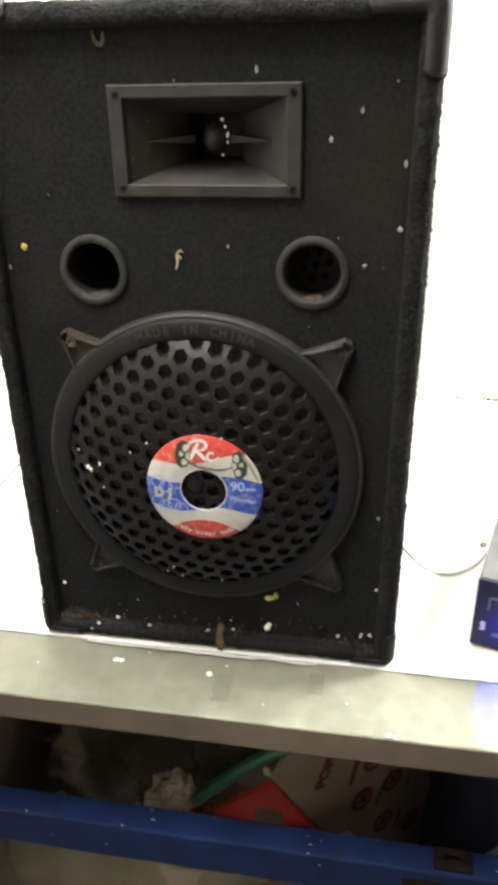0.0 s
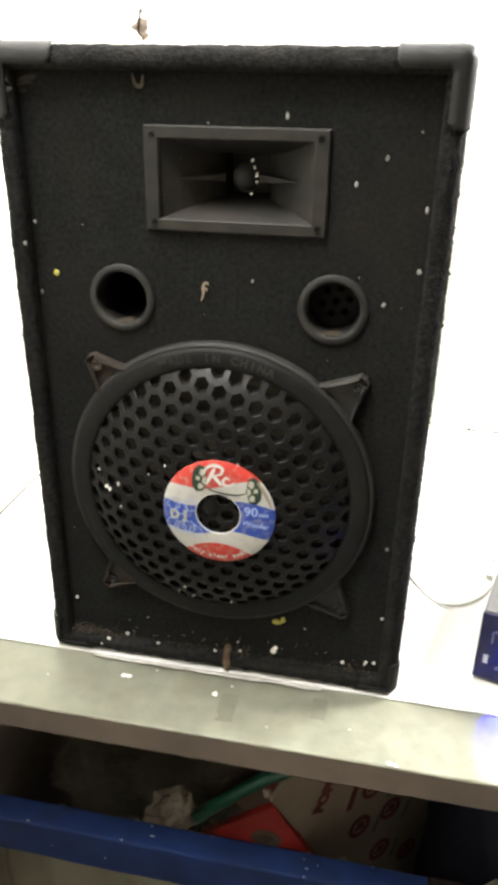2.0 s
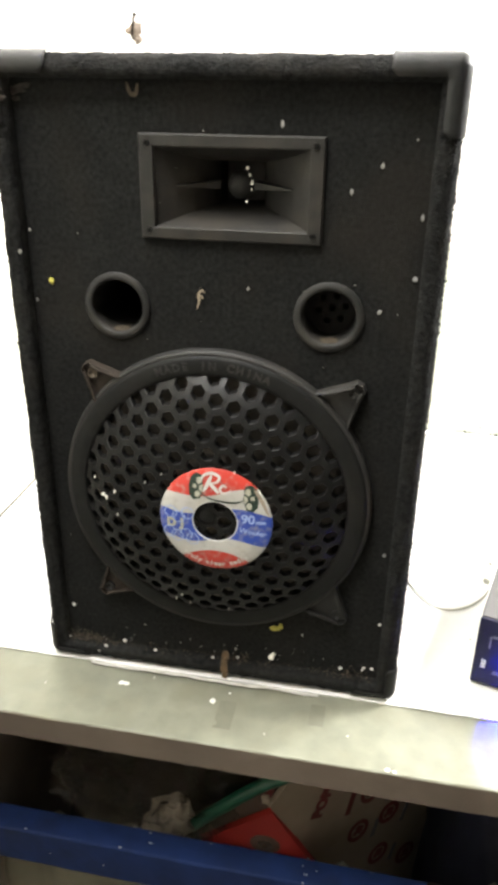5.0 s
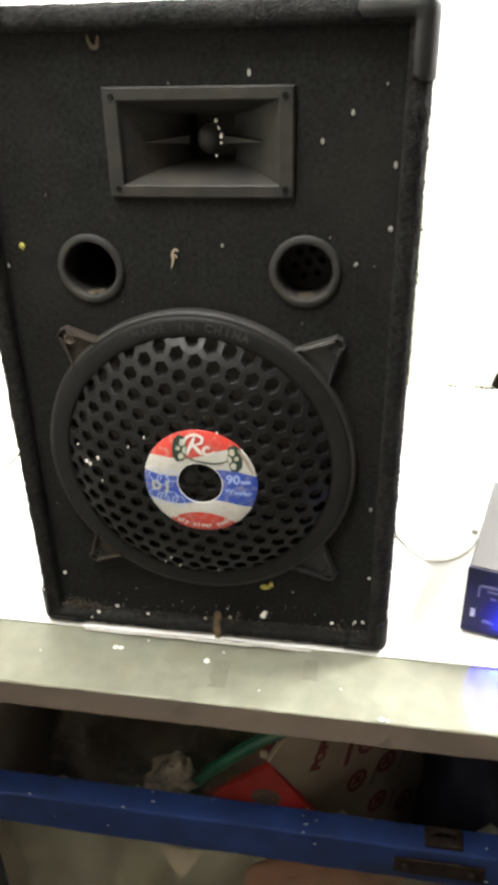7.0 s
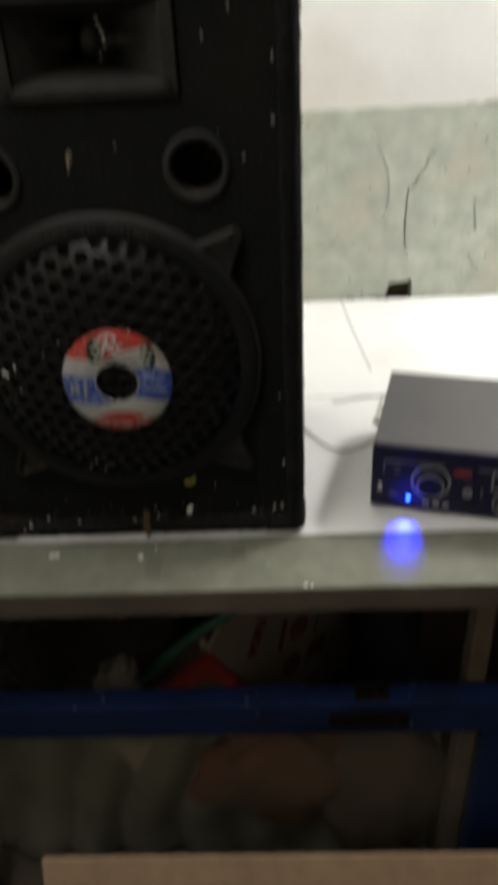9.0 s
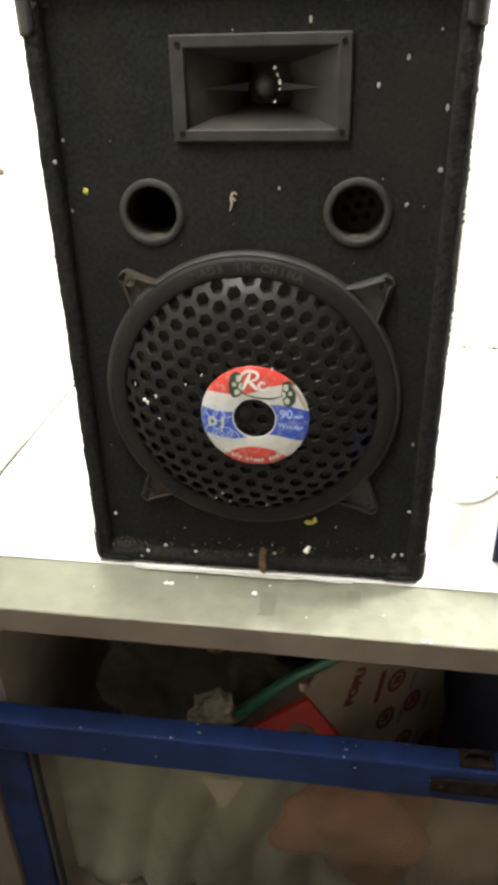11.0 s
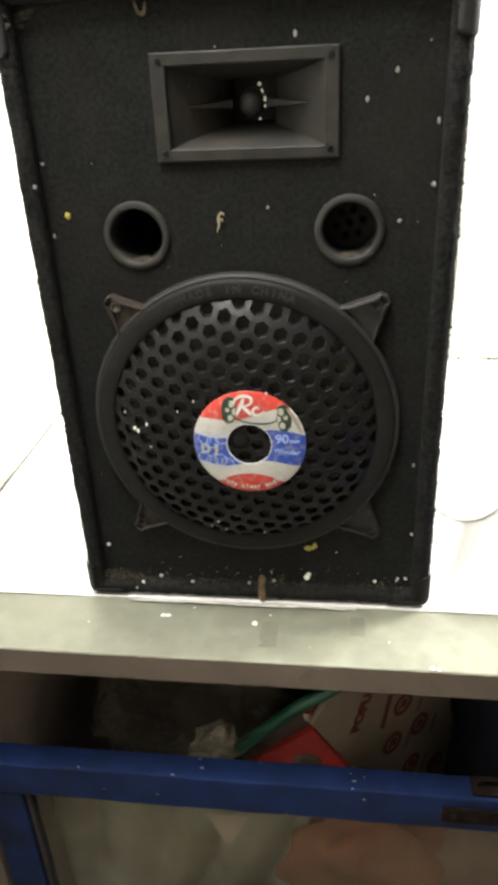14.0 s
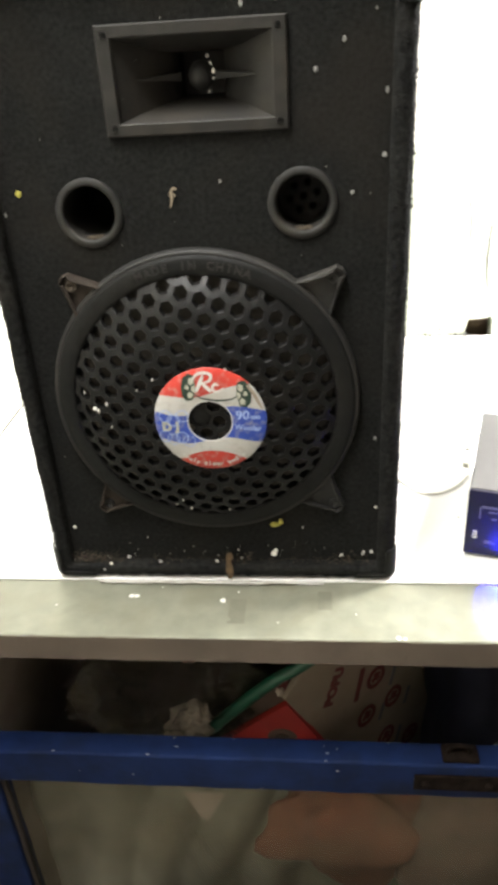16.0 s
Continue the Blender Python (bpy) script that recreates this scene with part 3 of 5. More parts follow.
# torn curled rim of the sheet in front of the loudspeaker
bm = bmesh.new()
rows = []
for k in range(71):
    x = -0.158 + 0.281 * k / 70
    w = 0.0055 + 0.0018 * noise.noise(Vector((x * 40, 0, 5)))
    lift = 0.0022 + 0.0018 * noise.noise(Vector((x * 22, 2, 0)))
    if k > 66:
        w *= 0.8
    y0 = -0.0150 + 0.0012 * noise.noise(Vector((x * 20, 9, 0)))
    rows.append([bm.verts.new((x, y0 + 0.002, TOP + 0.0022)), bm.verts.new((x, y0 - w * 0.5, TOP + 0.0025 + lift)), bm.verts.new((x, y0 - w, TOP + 0.001 + lift))])
for a, b in zip(rows, rows[1:]):
    bm.faces.new((a[0], a[1], b[1], b[0])), bm.faces.new((a[1], a[2], b[2], b[1]))
# Same laminate as the sheets, given a darker grey-white colour.
curl = part("curled_edge", bm, shader("greyed_white_edge", (0.46, 0.45, 0.42), 0.6, noise_scale=60, vary=0.15, stain=(0.30, 0.28, 0.23), stain_scale=40, stain_amount=0.5), sheet, "torn white edge curling upwards", smooth=True)
mod = curl.modifiers.new("thickness", "SOLIDIFY")
mod.thickness = 0.0008


def speck_mesh(items, seed):
    """Dried drips: flattened uneven blobs at (x, y, z, radius, stretch)."""
    bm = bmesh.new()
    for k, (x, y, z, r, s) in enumerate(items):
        join(bm, blob((x, y, z), r, (1, 0.45, s), seed + k, 0.6, 1, 2.0))
    return bm


drips = bmesh.new()
for k, (x, y, r) in enumerate(((0.003, -0.049, 0.0036), (-0.111, -0.042, 0.0032), (-0.1045, -0.042, 0.0033), (0.02, -0.033, 0.0012), (-0.075, -0.026, 0.001), (0.16, -0.07, 0.0009), (-0.2, -0.06, 0.001), (0.07, -0.085, 0.0008), (0.205, -0.107, 0.0025), (0.212, -0.108, 0.002))):
    join(drips, blob((x, y, TOP + 0.001), r, (1, 1, 0.3), k, 0.4, 2))
part("paint_drips", drips, PAINT, top, "white paint drips", kind="stuff")

# ---- cupboard under the worktop ----
cup = thing("cupboard", "old cupboard with a blue-painted glazed front, under the cement worktop", "cupboard")
RAIL_F, RAIL_B, RAIL_T, RAIL_U = -0.090, -0.054, 0.617, 0.556


def worn_bar(lo, hi, bevel=0.003):
    bm = box(lo, hi, bevel)
    bmesh.ops.subdivide_edges(bm, edges=[e for e in bm.edges if e.calc_length() > 0.15], cuts=40)
    for v in bm.verts:
        v.co += Vector([0.0011 * noise.noise(v.co * 30 + Vector((k * 9, 0, 0))) for k in range(3)])
    return bm


door = part("door", worn_bar((-0.387, RAIL_F, RAIL_U), (0.98, RAIL_B, RAIL_T)), BLUE, cup, "worn blue-painted top rail")
part("stile", worn_bar((-0.387, RAIL_F + 0.001, 0.02), (-0.333, RAIL_B, RAIL_U - 0.001)), BLUE, door)
part("stile", worn_bar((0.455, RAIL_F + 0.001, 0.02), (0.51, RAIL_B, RAIL_U - 0.001)), BLUE, door)
part("bottom_rail", worn_bar((-0.333, RAIL_F + 0.001, 0.02), (0.455, RAIL_B, 0.08)), BLUE, door)
pane = part("glass_pane", box((-0.333, -0.074, 0.08), (0.455, -0.070, RAIL_U - 0.0015)), GLASS, door, "dusty clear glass pane")
pane.visible_shadow = False
part("putty_bead", worn_bar((-0.333, -0.082, 0.08), (-0.326, -0.0745, RAIL_U - 0.002), 0.0015), NAVY_BROWN, door, "dark putty line")
latch = part("latch", box((0.236, RAIL_F - 0.004, 0.574), (0.345, RAIL_F, 0.602), 0.002), RUST, door, "rusty iron hasp plate")
for x in (0.25, 0.33):
    part("rivet", lathe([(0.0001, 0.006), (0.0035, 0.005), (0.005, 0.0)], 12, centre=(x, RAIL_F - 0.004, 0.588)), RUST, latch)
bm = box((0.272, -0.085, RAIL_T), (0.318, -0.058, RAIL_T + 0.006), 0.002)
join(bm, sweep(curve_points([(0.280, -0.072, RAIL_T + 0.004), (0.284, -0.073, RAIL_T + 0.016), (0.295, -0.073, RAIL_T + 0.019), (0.306, -0.073, RAIL_T + 0.015), (0.308, -0.072, RAIL_T + 0.004)], 5), 0.003, 8))
part("staple", bm, RUST, latch)
chips = bmesh.new()
for k in range(20):
    x = rnd.choice([rnd.uniform(-0.36, 0.4), rnd.uniform(-0.36, 0.4), rnd.gauss(0.126, 0.010)])
    z = rnd.choice([RAIL_T + 0.0006, RAIL_T + 0.0006, RAIL_U + rnd.uniform(0, 0.05)])
    y = rnd.uniform(RAIL_F + 0.001, RAIL_B) if z > RAIL_T else RAIL_F - 0.0006
    join(chips, blob((x, y, z), rnd.uniform(0.0006, 0.0017), (rnd.uniform(0.8, 2.5), 0.8, 0.5), k, 0.6, 1))
part("paint_chips", chips, FLECK, door, "pale chips and dust", kind="stuff")
part("jamb", box((LEFT_X + 0.001, -0.096, 0), (-0.390, -0.04, TOP - 0.0385), 0.002), CEMENT_EDGE, cup, "rough cement jamb")
part("side_panel", box((LEFT_X + 0.001, -0.04, 0.0), (-0.372, 0.5, TOP - 0.0385)), INNER_PLASTER, cup)
part("back_panel", box((-0.372, 0.50, 0.0), (1.6, 0.515, TOP - 0.0385)), DARK_WOOD, cup)
part("side_panel", box((1.6, -0.05, 0.0), (1.62, 0.515, TOP - 0.0385)), DARK_WOOD, cup)
part("bottom_board", box((-0.372, -0.05, 0.05), (1.6, 0.5, 0.075)), DARK_WOOD, cup)
part("post", worn_bar((0.430, -0.050, 0.076), (0.456, -0.015, TOP - 0.0385)), PALE_WOOD, cup, "pale wooden inner post")

# ---- things kept in the cupboard ----


def rag(name, centre, size, material, label, category, seed, rough=0.5, freq=2.2, level=4):
    bm = blob((0, 0, 0), 1.0, size, seed, rough, level, freq)
    for v in bm.verts:
        v.co += v.co.normalized() * 0.16 * min(size) * noise.noise(v.co * (6 / max(size)) + Vector((seed, 0, 0)))
    return solid(name, bm, material, label, category, at=pose(*centre), smooth=True)


def hung_cloth(name, x0, x1, z0, z1, y, folds, material, label, category, seed, bulge=0.0):
    """A hanging sheet with slanting pleats of uneven depth."""
    bm = bmesh.new()
    nx, nz = 70, 26
    grid = []
    for j in range(nz + 1):
        row = []
        for i in range(nx + 1):
            u, v = i / nx, j / nz
            x, z = x0 + (x1 - x0) * u, z0 + (z1 - z0) * v
            w = u * folds - 0.9 * v + 0.35 * noise.noise(Vector((u * 3, v * 2, seed)))
            d = abs((w % 1.0) - 0.5) * 2
            d = d ** 1.8 * 0.030 + 0.012 * noise.noise(Vector((u * 7, v * 5, seed + 4))) - bulge * math.sin(math.pi * u)
            row.append(bm.verts.new((x, y + d, z + 0.012 * noise.noise(Vector((u * 5, seed, 0))) * v)))
        grid.append(row)
    for a, b in zip(grid, grid[1:]):
        for k in range(nx):
            bm.faces.new((a[k], a[k + 1], b[k + 1], b[k]))
    ob = solid(name, bm, material, label, category, smooth=True)
    mod = ob.modifiers.new("thickness", "SOLIDIFY")
    mod.thickness, mod.offset = 0.003, 1
    return ob


hung_cloth("sack", -0.34, 0.42, 0.09, 0.515, -0.005, 7.3, GREY_CLOTH, "grey-green sacking hung in pleats behind the glass", "sack", 2)
rag("folded_cloth", (0.15, -0.016, 0.375), (0.120, 0.030, 0.125), RUST_CLOTH, "russet folded cloth behind the cupboard glass", "cloth", 5, 0.5, 1.6)
rag("brown_cloth", (0.33, -0.012, 0.33), (0.085, 0.030, 0.20), DARK_WOOD, "dull brown cloth behind the cupboard glass", "cloth", 8, 0.4, 1.6)
rag("dark_cloth", (0.37, 0.22, 0.33), (0.07, 0.13, 0.28), NAVY, "dark navy cloth hanging in the cupboard", "cloth", 9, 0.35, 1.5)
solid("paper_scrap", plate_with_holes([(-0.028, 0.03), (0.034, 0.03), (0.004, -0.034), (-0.006, -0.03)], []), CARTON, "torn white paper scrap hanging behind the glass", "paper", at=pose(-0.050, -0.0665, 0.485, 0, 0, 0))

def tin_panel(points, depth):
    """A flat panel from (x, z) corners, its front at y = 0."""
    bm = plate_with_holes(points, [])
    ext = bmesh.ops.extrude_face_region(bm, geom=bm.faces[:])
    bmesh.ops.translate(bm, verts=[v for v in ext["geom"] if isinstance(v, bmesh.types.BMVert)], vec=(0, depth, 0))
    return bm


red = thing("red_box", "flat red painted tin box standing on its corner in the cupboard", "box", at=pose(0.0695, 0.010, 0.607, 8, 0, 0))
part("box_body", tin_panel([(0, 0), (-0.16, -0.157), (-0.06, -0.36), (0.098, -0.19)], 0.010), RED, red)
part("washer", lathe([(0.0045, 0.0005), (0.0045, 0.003), (0.010, 0.003), (0.011, 0.0005)], 24, centre=(-0.0100, 0, -0.082)), SCREW, red, "dull metal washer")
part("box_lid_hole", lathe([(0.0001, 0.0012), (0.020, 0.0012), (0.022, 0.0)], 24, centre=(-0.0100, 0, -0.082)), DARK_WOOD, red, "dark rusty ring")
solid("wooden_board", tin_panel([(0.003, 0.002), (-0.20, -0.20), (-0.15, -0.10), (-0.008, 0.048)], 0.008), DARK_WOOD, "dark brown wooden board behind the red box", "board", at=pose(0.0695, 0.022, 0.607, 8, 0, 0))

carton = thing("carton", "flattened white cardboard carton with dark red print, standing tilted", "carton", at=pose(0.0686, -0.006, 0.636, 0, 0, 45) @ pose(0, 0, 0, 0, 62.6, 0))
bm = plate_with_holes([(0, 0), (0.58, 0), (0.565, 0.139), (0.05, 0.256), (-0.058, 0.19)], [])
ext = bmesh.ops.extrude_face_region(bm, geom=bm.faces[:])
bmesh.ops.translate(bm, verts=[v for v in ext["geom"] if isinstance(v, bmesh.types.BMVert)], vec=(0, 0.008, 0))
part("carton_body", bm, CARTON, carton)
bm = letters("POPU", 0.0265, 0.0003, 0.0017)
bmesh.ops.transform(bm, matrix=pose(0.0860, -0.0008, 0.0640, 0, -128, 0), verts=bm.verts)
part("lettering", bm, RED_PRINT, carton, "bold dark red capitals")
part("print_bar", box((-0.005, -0.0008, -0.031), (0.005, 0.0, 0.031), 0.0), RED_PRINT, carton, "dark red printed bar", at=pose(0.145, 0, 0.096, 0, -48, 0))
for x, z in ((0.228, 0.0746), (0.3316, 0.0786), (0.4062, 0.1152), (0.2612, 0.1303), (0.1722, 0.1253)):
    r = 0.0215
    bm = lathe([(r * 0.64, 0.0), (r * 0.64, 0.0008), (r, 0.0008), (r, 0.0)], 28, centre=(x, 0, z))
    join(bm, box((x - r * 0.18, -0.0008, z - r * 0.5), (x + r * 0.18, 0.0, z + r * 0.5)))
    join(bm, box((x - r * 0.42, -0.0009, z - r * 0.12), (x + r * 0.42, 0.0, z + r * 0.3)))
    part("print_symbol", bm, RED_PRINT, carton, "round dark red handling symbol")
for x, z in ((0.262, 0.099), (0.366, 0.099), (0.215, 0.150), (0.30, 0.152)):
    part("print_line", box((-0.004, -0.0007, -0.018), (0.004, 0.0, 0.018)), GREY_PRINT, carton, at=pose(x, 0, z, 0, -45, 0))
rag("torn_paper", (0.062, 0.006, 0.658), (0.010, 0.006, 0.020), RED_PRINT, "torn red and white wrapper beside the carton", "paper", 31, 0.6, 2.0, 3)
rag("paper_wad", (0.062, -0.004, 0.648), (0.005, 0.004, 0.008), CARTON, "small pale paper wad beside the carton", "paper", 33, 0.6, 2.0, 3)

solid("garden_hose", sweep(curve_points([(-0.10, 0.06, 0.50), (-0.0471, 0.0, 0.5644), (-0.0139, 0.0, 0.5966), (0.0311, 0.0, 0.6439), (0.0597, 0.0, 0.6709), (0.0944, 0.0, 0.6975), (0.15, 0.02, 0.73), (0.25, 0.08, 0.75)], 8), 0.0088, 12), GREEN, "green rubber hose running between stored things", "hose", smooth=True)


def crinkled(size, seed, amp=0.5, freq=2.2, octaves=4):
    """A crumpled bag or cloth: sharp folds at four scales."""
    bm = bmesh.new()
    bmesh.ops.create_icosphere(bm, subdivisions=6, radius=1)
    for v in bm.verts:
        n = v.co.normalized()
        k, a, f = 1.0, amp, freq
        for o in range(octaves):
            k += a * (0.35 - abs(noise.noise(n * f + Vector((seed + o * 7, seed, 0)))))
            a, f = a * 0.70, f * 2.2
        v.co = Vector([n[i] * size[i] * k for i in range(3)])
    return bm


solid("plastic_bag", crinkled((0.105, 0.05, 0.080), 15, 0.75, 1.6, 5), BAG, "crinkled clear plastic bag in the cupboard", "plastic bag", at=pose(-0.115, 0.05, 0.600))
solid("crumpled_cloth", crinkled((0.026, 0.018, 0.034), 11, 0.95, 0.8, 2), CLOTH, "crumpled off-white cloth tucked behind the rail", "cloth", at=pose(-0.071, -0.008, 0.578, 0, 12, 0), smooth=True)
rag("dark_sack", (-0.10, 0.15, 0.45), (0.19, 0.12, 0.14), NAVY_BROWN, "dark brown sack at the back of the cupboard", "sack", 21, 0.4, 2.0)
rag("maroon_cloth", (-0.09, 0.09, 0.655), (0.05, 0.03, 0.03), RED_PRINT, "dark maroon cloth behind the plastic bag", "cloth", 23, 0.5, 2.0)

solid("cardboard_sheet", box((-0.195, -0.004, 0), (0.62, 0.004, 0.372), 0.001), CARDBOARD, "brown cardboard sheet leaning on the cupboard front", "cardboard", at=pose(0, -0.27, 0.0, -20, 0, 0))

# ---- loudspeaker ----
SPK_L, SPK_R, SPK_F, SPK_D, SPK_B, SPK_T = -0.211, 0.207, -0.012, 0.34, TOP + 0.004, 1.521
BAFFLE = 0.002
spk = thing("loudspeaker", "paint-flecked black carpeted loudspeaker with horn and woofer on the worktop", "loudspeaker")
body = rounded_box((SPK_L, SPK_F, SPK_B), (SPK_R, SPK_D, SPK_T), 0.011, 0.0065, 0.0017, 3)
IN_L, IN_R, IN_B, IN_T = SPK_L + 0.0165, SPK_R - 0.0165, SPK_B + 0.0165, SPK_T - 0.0165
gone = [f for f in body.faces if f.calc_center_median().y < SPK_F + 0.002 and IN_L < f.calc_center_median().x < IN_R and IN_B < f.calc_center_median().z < IN_T]
bmesh.ops.delete(body, geom=gone, context="FACES")
rim_edges = [e for e in body.edges if e.is_boundary]
ext = bmesh.ops.extrude_edge_only(body, edges=rim_edges)
mid_x, mid_z = (SPK_L + SPK_R) / 2, (SPK_B + SPK_T) / 2
for v in ext["geom"]:
    if isinstance(v, bmesh.types.BMVert):
        dx, dz = v.co.x - mid_x, v.co.z - mid_z
        v.co += Vector((-math.copysign(0.0035, dx) if abs(dx) > 0.18 else 0, 0.004, -math.copysign(0.0035, dz) if abs(dz) > 0.30 else 0))
ext2 = bmesh.ops.extrude_edge_only(body, edges=[e for e in ext["geom"] if isinstance(e, bmesh.types.BMEdge)])
bmesh.ops.translate(body, verts=[v for v in ext2["geom"] if isinstance(v, bmesh.types.BMVert)], vec=(0, 0.016, 0))
part("cabinet_shell", body, CARPET, spk, "matted black carpet covering", smooth=True)

HORN = (0.0117, 1.4125, 0.0843, 0.0458)   # centre x, z and half sizes
PORTS = ((-0.102, 1.2990), (0.1065, 1.3008))
WOOFER = (-0.0035, 1.0955)
holes = [round_loop(x, z, 0.027) for x, z in PORTS] + [round_loop(*WOOFER, 0.146, 72), rect_loop(HORN[0] - 0.076, HORN[1] - 0.037, HORN[0] + 0.076, HORN[1] + 0.037)]
part("baffle", plate_with_holes(rect_loop(IN_L - 0.010, IN_B - 0.010, IN_R + 0.010, IN_T + 0.010), holes), FELT, spk, "black felt-covered front board", at=pose(0, BAFFLE, 0))
lining = box((SPK_L + 0.02, 0.03, SPK_B + 0.02), (SPK_R - 0.02, SPK_D - 0.02, SPK_T - 0.02))
bmesh.ops.delete(lining, geom=[f for f in lining.faces if f.calc_center_median().y < 0.04], context="FACES")
part("inner_lining", lining, CONE, spk)

# loose carpet fibres along the edges and sides
rnd = random.Random(4)
verts, faces = [], []


def fibre(p, n, length, width):
    d = (n + Vector([rnd.uniform(-0.9, 0.9) for _ in range(3)])).normalized()
    s = d.cross(Vector([rnd.uniform(-1, 1) for _ in range(3)])).normalized() * width
    k = len(verts)
    q = p + d * length * 0.6 + Vector([rnd.uniform(-0.3, 0.3) * length for _ in range(3)])
    verts.extend([p - s, p + s, q, p + d * length])
    faces.extend([(k, k + 1, k + 2), (k + 1, k + 2, k + 3)])


for _ in range(30000):
    side = rnd.choice("llrrrtf")
    z, y, x = rnd.uniform(SPK_B + 0.01, SPK_T - 0.006), rnd.uniform(SPK_F + 0.006, 0.05), rnd.uniform(SPK_L + 0.006, SPK_R - 0.006)
    clump = noise.noise(Vector((x * 30, y * 30, z * 45)))
    length = rnd.uniform(0.0011, 0.0030) * (1 + max(0, clump) * 1.2)
    if side == "l":
        fibre(Vector((SPK_L, y, z)), Vector((-1, 0, 0)), length, 0.00035)
    elif side == "r":
        fibre(Vector((SPK_R, y, z)), Vector((1, 0, 0)), length, 0.00035)
    elif side == "t":
        fibre(Vector((x, rnd.uniform(SPK_F + 0.006, 0.33), SPK_T)), Vector((0, 0, 1)), length, 0.00035)
    else:
        edge = rnd.choice((SPK_L + 0.009, SPK_R - 0.009))
        fibre(Vector((edge + rnd.uniform(-0.006, 0.012) * (1 if edge < 0 else -1), SPK_F, z)), Vector((0, -1, 0)), length * 0.7, 0.0003)
me = bpy.data.meshes.new("carpet_fringe")
me.from_pydata([tuple(v) for v in verts], [], faces)
me.materials.append(CARPET)
ob = new("carpet_fringe", me)
ob.parent = spk
tagged(ob, "loose frayed carpet fibres", kind="stuff")

# moulded plastic corner caps
CAP = 0.0018


def corner_cap(sx, sz):
    """A moulded cap over one front corner: three arms with rounded ends."""
    reach = 0.085
    x0, x1 = (SPK_L - CAP, SPK_L + reach) if sx < 0 else (SPK_R - reach, SPK_R + CAP)
    z0, z1 = (SPK_B, SPK_B + reach) if sz < 0 else (SPK_T - reach, SPK_T + CAP)
    bm = rounded_box((x0, SPK_F - CAP, z0), (x1, SPK_F + 0.09, z1), 0.012, 0.0028)
    arm, width = (0.060, 0.0170) if sz > 0 else (0.046, 0.0125)
    away = []
    for f in bm.faces:
        c = f.calc_center_median()
        near, across, along = sorted((c.x - SPK_L if sx < 0 else SPK_R - c.x, c.z - SPK_B if sz < 0 else SPK_T - c.z, c.y - SPK_F))
        if near > 0.004 or along > arm or across > width:
            away.append(f)
    bmesh.ops.delete(bm, geom=away, context="FACES")
    slant = Vector((-sx, 0, -sz)).normalized()
    corner = Vector((SPK_L if sx < 0 else SPK_R, SPK_F, SPK_B if sz < 0 else SPK_T))
    bmesh.ops.bisect_plane(bm, geom=bm.verts[:] + bm.edges[:] + bm.faces[:], plane_co=corner + slant * (arm + width - 0.005) / math.sqrt(2), plane_no=slant, clear_outer=True)
    # Glare on the upper caps is painted in by giving them lighter plastic.
    ob = part("corner_cap", bm, GLARE_CORNER if sz > 0 else RIM_PLASTIC, spk, "scuffed dark plastic corner cap, upper pair lightened for glare", smooth=True)
    mod = ob.modifiers.new("thickness", "SOLIDIFY")
    mod.thickness, mod.offset = 0.0014, 1
    return ob


for sx, sz in ((-1, 1), (1, 1), (-1, -1), (1, -1)):
    corner_cap(sx, sz)
bm = bmesh.new()
for k, (dx, dz, r) in enumerate(((0.012, 0.028, 0.005), (0.020, 0.031, 0.006), (0.028, 0.029, 0.005), (0.034, 0.026, 0.004), (0.016, 0.036, 0.004), (0.024, 0.037, 0.0035))):
    join(bm, blob((SPK_L + dx, (SPK_F if dx < 0.017 else BAFFLE) - 0.0004, SPK_T - dz), r, (1.2, 0.16, 0.6), 6 + k, 0.7, 2, 2.5))
part("corner_tear", bm, shader("torn_backing", (0.030, 0.025, 0.020), 0.9, noise_scale=200, vary=0.5), spk, "torn dusty patch at the corner")

# horn tweeter
hx, hz, hw, hh = HORN
horn = part("horn_tweeter", bmesh.new(), HORN_PLASTIC, spk, "dusty dark plastic horn tweeter", at=pose(hx, BAFFLE, hz))
flange = bmesh.new()


def rect_ring(bm, w, h, y, cx=0.0, cz=0.0):
    return [bm.verts.new((cx + sx * w, y, cz + sz * h)) for sx, sz in ((-1, -1), (1, -1), (1, 1), (-1, 1))]


def loft(bm, rings):
    for a, b in zip(rings, rings[1:]):
        n = len(a)
        for k in range(n):
            bm.faces.new((a[k], a[(k + 1) % n], b[(k + 1) % n], b[k]))


MW, MH = 0.0705, 0.0345
loft(flange, [rect_ring(flange, hw, hh, 0.0), rect_ring(flange, hw, hh, -0.0035), rect_ring(flange, hw - 0.0015, hh - 0.0015, -0.005), rect_ring(flange, MW + 0.0012, MH + 0.0012, -0.005), rect_ring(flange, MW, MH, -0.0040)])
part("flange", flange, HORN_PLASTIC, horn)
throat = bmesh.new()
loft(throat, [rect_ring(throat, MW, MH, -0.0040), rect_ring(throat, MW, MH, 0.0)] + [rect_ring(throat, 0.022 + (MW - 0.022) * (1 - t) ** 1.35, 0.020 + (MH - 0.020) * (1 - t) ** 1.8, 0.055 * t) for t in (0.1, 0.25, 0.4, 0.55, 0.7, 0.85, 1.0)] + [rect_ring(throat, 0.021, 0.019, 0.085), rect_ring(throat, 0.001, 0.001, 0.086)])
part("throat", throat, HORN_PLASTIC, horn)
part("phase_plug", blob((0.002, 0.04, 0.0), 0.0125, (1, 0.9, 1.05), 1, 0.05, 3), BLACK_PLASTIC, horn, smooth=True)
